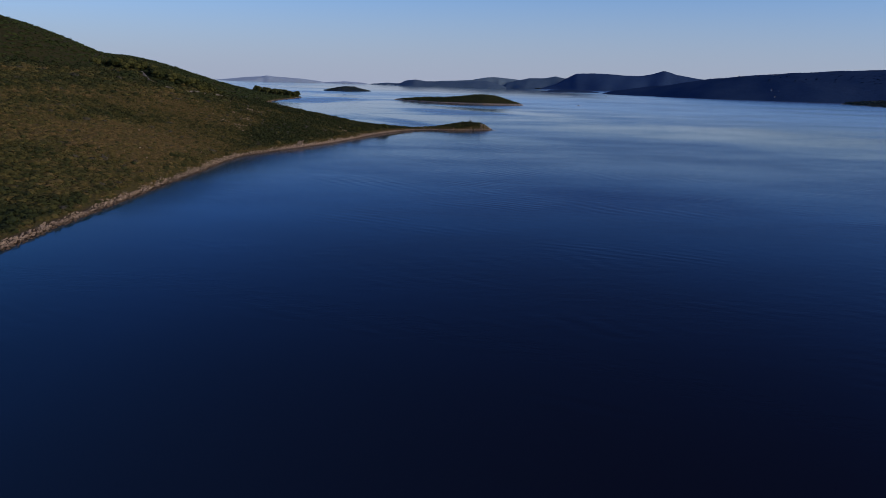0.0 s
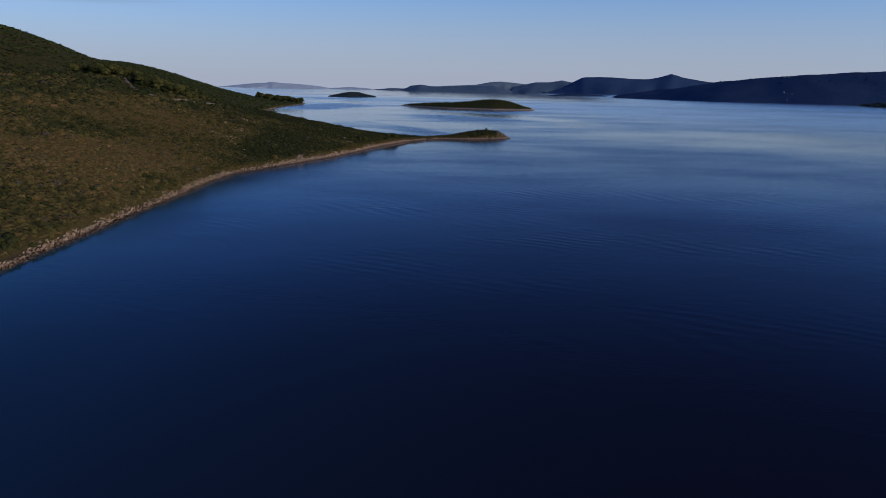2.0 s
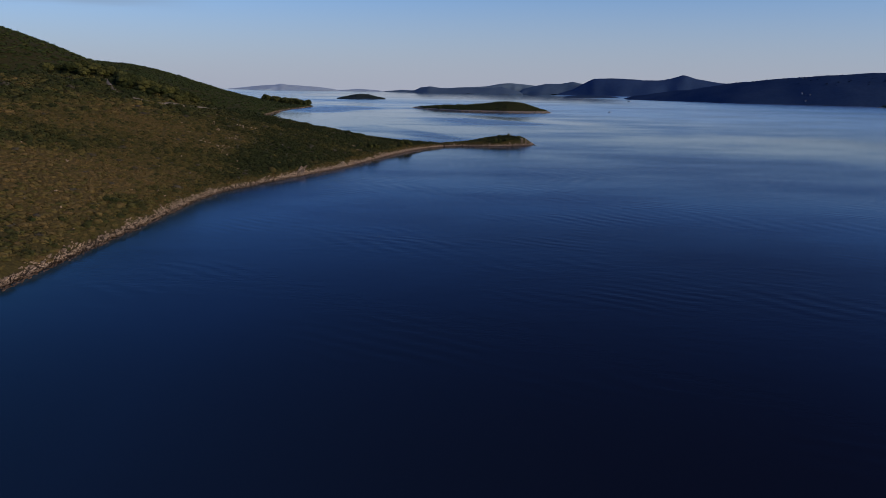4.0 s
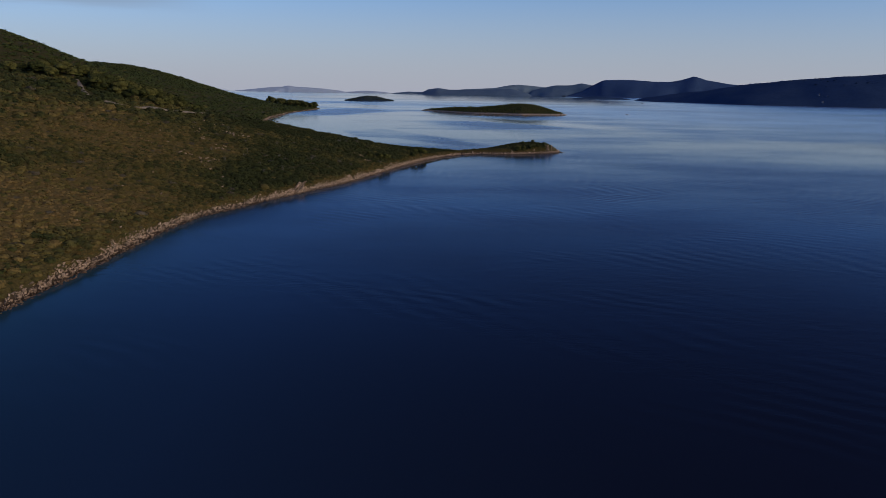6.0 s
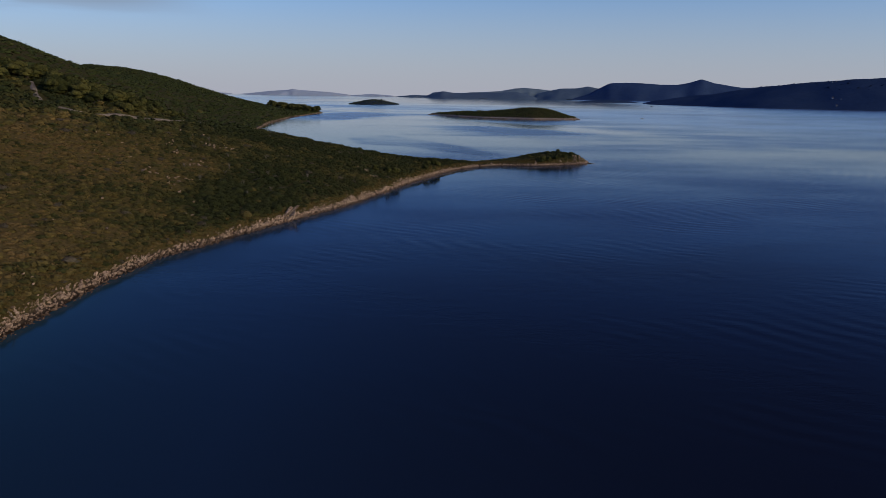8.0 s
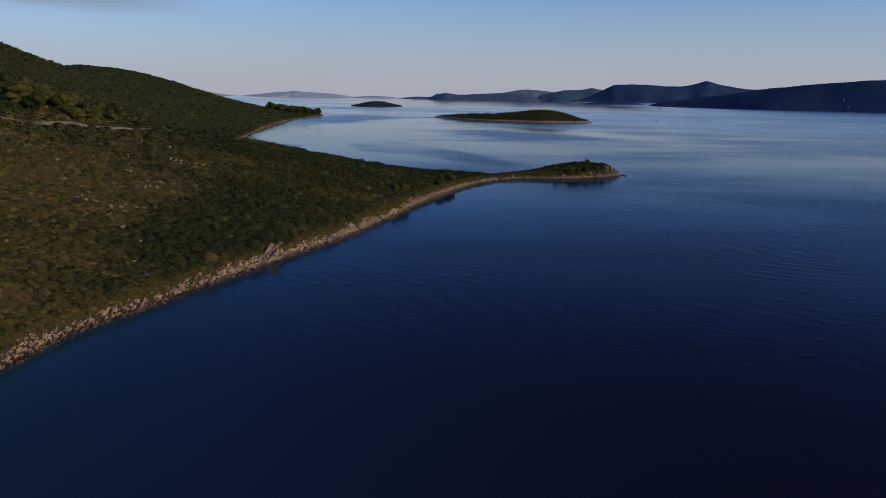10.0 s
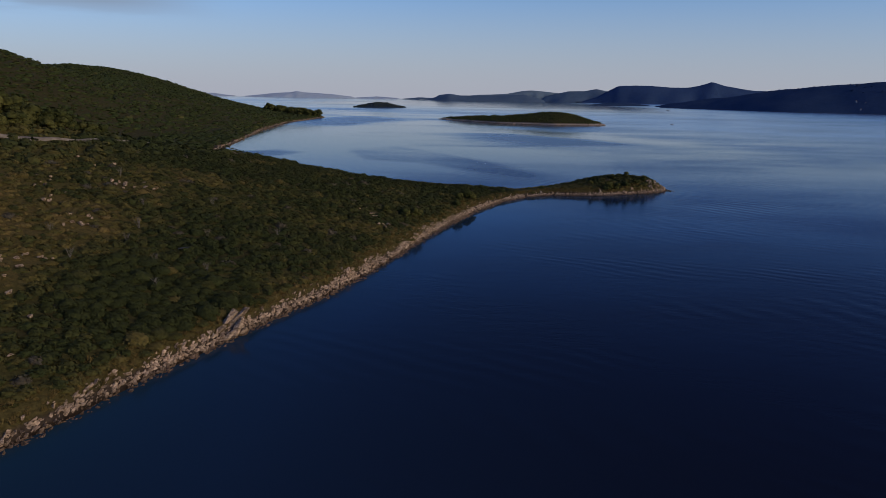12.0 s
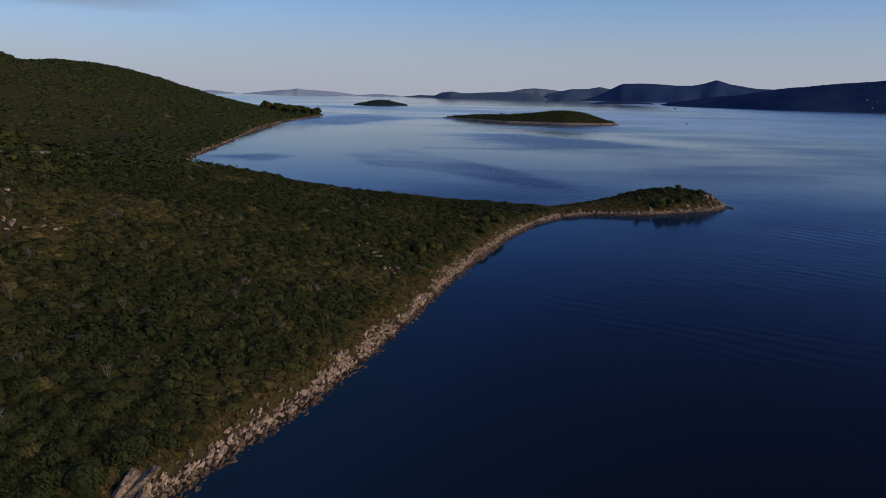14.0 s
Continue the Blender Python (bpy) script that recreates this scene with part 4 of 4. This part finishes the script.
oaks = [tagged(tree(3.3, 1.8, 7, 0.10, rs, tone), "small dark evergreen oak among the scrub", "tree", "small oaks on the slope") for tone in (0.1, 0.5, 1.0)]
for ob, (x, y) in zip(oaks, ((-120, 330), (-128, 342), (-118, 340))):
    ob.matrix_world = pose(x, y, float(coast_height(x, y)))
places = []
for k in range(210):
    x, y = rs.uniform(-152, -109), rs.uniform(322, 360)
    if track_distance(np.array([x]), np.array([y]))[0] > 3.0 and (x + 112) * 0.5 < y - 322:
        places.append((x, y, float(coast_height(x, y)) - 0.2, rs.uniform(0.8, 1.3) * (0.6 if x > -113 else 1)))
for cx, cy, n, reach in ((-40, 372, 7, 5), (-46, 353, 6, 4), (-36, 388, 3, 3)):
    for k in range(n):
        x, y = cx + rs.normal(0, reach * 0.6), cy + rs.normal(0, reach)
        if shore_distance(x, y, COAST) > 2.2:
            places.append((x, y, float(coast_height(x, y)) - 0.1, rs.uniform(0.42, 0.7)))
for x, y, k in ((0.5, 417.5, 0.75), (2.5, 418.5, 0.6), (5.5, 421, 0.5), (9, 424, 0.45), (12, 428, 0.5), (7, 430, 0.45), (3, 427, 0.4), (-4, 421, 0.4)):
    places.append((x, y, float(coast_height(x, y)) - 0.1, k))
grove(oaks, "small dark evergreen oak among the scrub", "small oaks on the slope", places, rs)


# ---- islands ----
def island(name, label, outline, hills, mat, rs, step=2.5, bank=1.3, cover=2.4, bush=1.7, rim=3.0, leaf=None):
    c = np.asarray(outline, float)
    mid = c.mean(0)
    ring = []
    for k in range(len(c)):
        for f in (0, 0.33, 0.66):
            p = c[k] + (c[(k + 1) % len(c)] - c[k]) * f
            ring.append(p + (p - mid) * 0.02 * rs.uniform(-1, 1))

    def height(x, y, d=None):
        if d is None:
            d = shore_distance(x, y, ring)
        z = np.where(d > 0, bank * (1 - np.exp(-np.maximum(d, 0) / 1.5)), np.maximum(d * 0.6, -4))
        for hx, hy, sx, sy, h in hills:
            z = z + h * (1 - np.exp(-np.maximum(d, 0) / 12)) * np.exp(-((x - hx) / sx) ** 2 / 2 - ((y - hy) / sy) ** 2 / 2)
        return z + np.where(d > 3, 0.25 * rolling(x, y, 14), 0)

    lo, hi = c.min(0) - 8, c.max(0) + 8
    co, fc = sheet(np.arange(lo[0], hi[0], step), np.arange(lo[1], hi[1], step), height, ring, -6)
    tagged(new(name, mesh_from(name, co, fc, mat, smooth=True)), label, "island")
    x, y = scatter(rs, lo[0], hi[0], lo[1], hi[1], cover)
    d = shore_distance(x, y, ring)
    keep = (d > rim) & (rs.uniform(0, 1, x.shape) > 0.12)
    x, y, d = x[keep], y[keep], d[keep]
    n = len(x)
    p = np.stack([x, y, height(x, y, d) - 0.2, bush * rs.uniform(0.5, 1.2, n) * (1 + 0.5 * (rs.uniform(0, 1, n) > 0.94)), rs.uniform(0.7, 1.2, n),
                  np.clip(0.22 + 0.2 * rolling(x, y, 40) + rs.normal(0, 0.12, n), 0, 1)], -1)
    spread("scrub", "low dark scrub covering the island", "scrub", p, BUSH_MID if step < 4 else BUSH_FAR, leaf or LEAF, rs)
    loop = [tuple(q) for q in ring] + [tuple(ring[0])]
    if step < 4:
        rubble("shore_rocks", "pale stones round the shore of the island", loop, 2, 3.2, 0.5, 1.5, rs, lambda a, b: height(a, b))
    return height


island("island", "low island under dark scrub with a pale stony shore", [(82, 959), (72, 984), (32, 1012), (-28, 1048), (-66, 1068), (-85, 1056), (-62, 1004), (-20, 951), (30, 931), (68, 943)],
       [(40, 970, 26, 30, 8.6), (0, 988, 38, 30, 4.2), (-45, 1030, 30, 26, 3.2)], SCRUB_GROUND, rs, cover=2.0, bush=1.25, leaf=FRESH)
oval = [(-249 + 50 * math.cos(a) - 6 * math.sin(a), 1760 + 26 * math.cos(a) + 46 * math.sin(a)) for a in np.arange(0, 6.28, 0.524)]
# ground and leaves here have haze in their colours
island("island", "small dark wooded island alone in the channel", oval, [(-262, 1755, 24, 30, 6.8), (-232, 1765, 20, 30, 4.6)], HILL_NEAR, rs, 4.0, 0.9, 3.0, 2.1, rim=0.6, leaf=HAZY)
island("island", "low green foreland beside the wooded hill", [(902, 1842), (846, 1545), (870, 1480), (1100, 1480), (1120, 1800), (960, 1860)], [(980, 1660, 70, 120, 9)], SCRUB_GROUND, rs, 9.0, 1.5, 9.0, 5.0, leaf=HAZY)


# ---- houses and boats, far off ----
def house(lx, ly, h, rs):
    root = new("house")
    bm = bmesh.new()
    bmesh.ops.create_cube(bm, size=1, matrix=Matrix.LocRotScale((0, 0, h / 2 - 1), None, (lx, ly, h + 2)))
    part("wall", bm, WALL, root, "plaster wall tinted blue-grey for haze")
    bm = bmesh.new()
    e = 0.4
    v = [bm.verts.new(p) for p in ((-lx / 2 - e, -ly / 2 - e, h), (lx / 2 + e, -ly / 2 - e, h), (lx / 2 + e, ly / 2 + e, h), (-lx / 2 - e, ly / 2 + e, h), (-lx / 2 - e, 0, h + ly * 0.28), (lx / 2 + e, 0, h + ly * 0.28))]
    for f in ((0, 1, 5, 4), (2, 3, 4, 5), (0, 4, 3), (1, 2, 5), (3, 2, 1, 0)):
        bm.faces.new([v[k] for k in f])
    part("roof", bm, TILE, root, "tiled roof greyed with painted haze")
    for k in (-0.28, 0.05, 0.3):
        bm = bmesh.new()
        bmesh.ops.create_cube(bm, size=1, matrix=Matrix.LocRotScale((k * lx, -ly / 2 - 0.02, h * 0.55), None, (1.1, 0.12, 1.4)))
        part("window", bm, DARK, root)
    return root


slope = hill_tops[hill_tops[:, 2] > 2]
first = tagged(house(3.6, 3.0, 2.0, rs), "pale house on the wooded hill, haze painted into its colours", "house", "houses on the hill")
for k, (x, y, turn) in enumerate(((864, 2144, 20), (878, 2126, 35), (855, 2096, 10), (871, 2138, 55), (934, 2292, 15), (925, 2294, 40))):
    z = slope[np.argmin((slope[:, 0] - x) ** 2 + (slope[:, 1] - y) ** 2), 2]
    m = pose(x, y, z + 0.5, 0, 0, turn)
    if k:
        copy_thing(first, m)
    else:
        first.matrix_world = m


def boat(length, rs, cabin=True):
    root = new("boat")
    bm = bmesh.new()
    stations = [(-0.5, 0.30, 0.9), (-0.2, 0.34, 0.95), (0.15, 0.30, 1.0), (0.38, 0.16, 1.1), (0.5, 0.01, 1.2)]
    rings = []
    for s, half, top in stations:
        rings.append([bm.verts.new((s * length, o * half * length * 0.55, z * length * 0.12)) for o, z in ((-1, top), (-0.75, -0.3), (0, -0.6), (0.75, -0.3), (1, top))])
    for a, b in zip(rings[:-1], rings[1:]):
        for k in range(4):
            bm.faces.new((a[k], a[k + 1], b[k + 1], b[k]))
        bm.faces.new((a[4], a[0], b[0], b[4]))
    bm.faces.new(rings[0])
    bmesh.ops.recalc_face_normals(bm, faces=bm.faces[:])
    part("hull", bm, PAINT, root)
    if cabin:
        bm = bmesh.new()
        bmesh.ops.create_cube(bm, size=1, matrix=Matrix.LocRotScale((0, 0, length * 0.18), None, (length * 0.3, length * 0.22, length * 0.14)))
        bmesh.ops.bevel(bm, geom=bm.edges[:], offset=length * 0.03, segments=1, affect="EDGES")
        part("cabin", bm, PAINT, root)
        bm = bmesh.new()
        bmesh.ops.create_cube(bm, size=1, matrix=Matrix.LocRotScale((length * 0.145, 0, length * 0.2), None, (length * 0.03, length * 0.17, length * 0.07)))
        part("windscreen", bm, DARK, root)
    return root


tagged(boat(3.6, rs), "small motor boat lying far out on the calm sea", "boat").matrix_world = pose(161, 1028, 0.1, 0, 0, 10)
tagged(boat(8, rs), "pale motor boat near the far shore", "boat").matrix_world = pose(400, 2084, 0.2, 0, 0, 160)

# a weathered driftwood post among the stones of the shore
bm = bmesh.new()
bmesh.ops.create_cone(bm, cap_ends=True, segments=7, radius1=0.10, radius2=0.06, depth=1.8)
for v in bm.verts:
    v.co.x += 0.08 * math.sin(v.co.z * 2.1)
ob = tagged(part("driftwood", bm, TRACK), "pale weathered driftwood post leaning on the shore stones", "driftwood")
ob.matrix_world = pose(-71.0, 214.5, 1.3, 38, -12, 0)


# bleached dead shrubs and a fallen branch in the scrub
DEAD = plain("bleached_wood", (0.15, 0.13, 0.105), 0.95, 0.5, 5)


def dead_shrub(height, limbs, rs):
    """Bare forked stems that taper to nothing."""
    bm = bmesh.new()

    def stem(a, b, ra, rb):
        n = (b - a).normalized()
        u = n.orthogonal().normalized()
        v = n.cross(u)
        low, top = [[bm.verts.new(p + (u * math.cos(k * 1.5708) + v * math.sin(k * 1.5708)) * r) for k in range(4)] for p, r in ((a, ra), (b, rb))]
        for k in range(4):
            bm.faces.new((low[k], low[(k + 1) % 4], top[(k + 1) % 4], top[k]))
        bm.faces.new(top)

    for _ in range(limbs):
        turn, lean = rs.uniform(0, 6.28), rs.uniform(0.1, 0.6)
        elbow = Vector((math.cos(turn) * lean, math.sin(turn) * lean, 1)).normalized() * height * rs.uniform(0.45, 0.6)
        stem(Vector((0, 0, -0.15)), elbow, 0.03, 0.018)
        for _ in range(3):
            tip = elbow + Vector((rs.normal(0, 0.4), rs.normal(0, 0.4), rs.uniform(0.5, 1))).normalized() * height * rs.uniform(0.3, 0.5)
            stem(elbow, tip, 0.017, 0.005)
    return bm


dead_kinds = []
for x, y in [(-77.5, 305), (-76.8, 300), (-80, 312), (-72, 297), (-70, 309), (-84, 296), (-66.5, 299), (-74, 322), (-63, 318), (-88, 322), (-69, 290), (-79, 291)]:
    z = float(coast_height(x, y))
    if len(dead_kinds) < 4:
        ob = part("dead_shrub", dead_shrub(rs.uniform(1.2, 1.7), 6, rs), DEAD)
        dead_kinds.append(ob)
        ob.matrix_world = pose(x, y, z)
    else:
        ob = copy_thing(dead_kinds[rs.randint(4)], pose(x, y, z, 0, 0, rs.uniform(0, 360)))
    tagged(ob, "bleached bare dead shrub standing in the green scrub", "shrub", "dead shrubs on the slope")
bm = bmesh.new()
bmesh.ops.create_cone(bm, cap_ends=True, segments=6, radius1=0.09, radius2=0.04, depth=1.9)
for v in bm.verts:
    v.co.x += 0.1 * math.sin(v.co.z * 1.7)
tagged(part("fallen_branch", bm, DEAD), "pale fallen branch lying on the scrub", "branch").matrix_world = pose(-70.3, 301.6, float(coast_height(-70.3, 301.6)) + 0.85, 78, 0, 62)
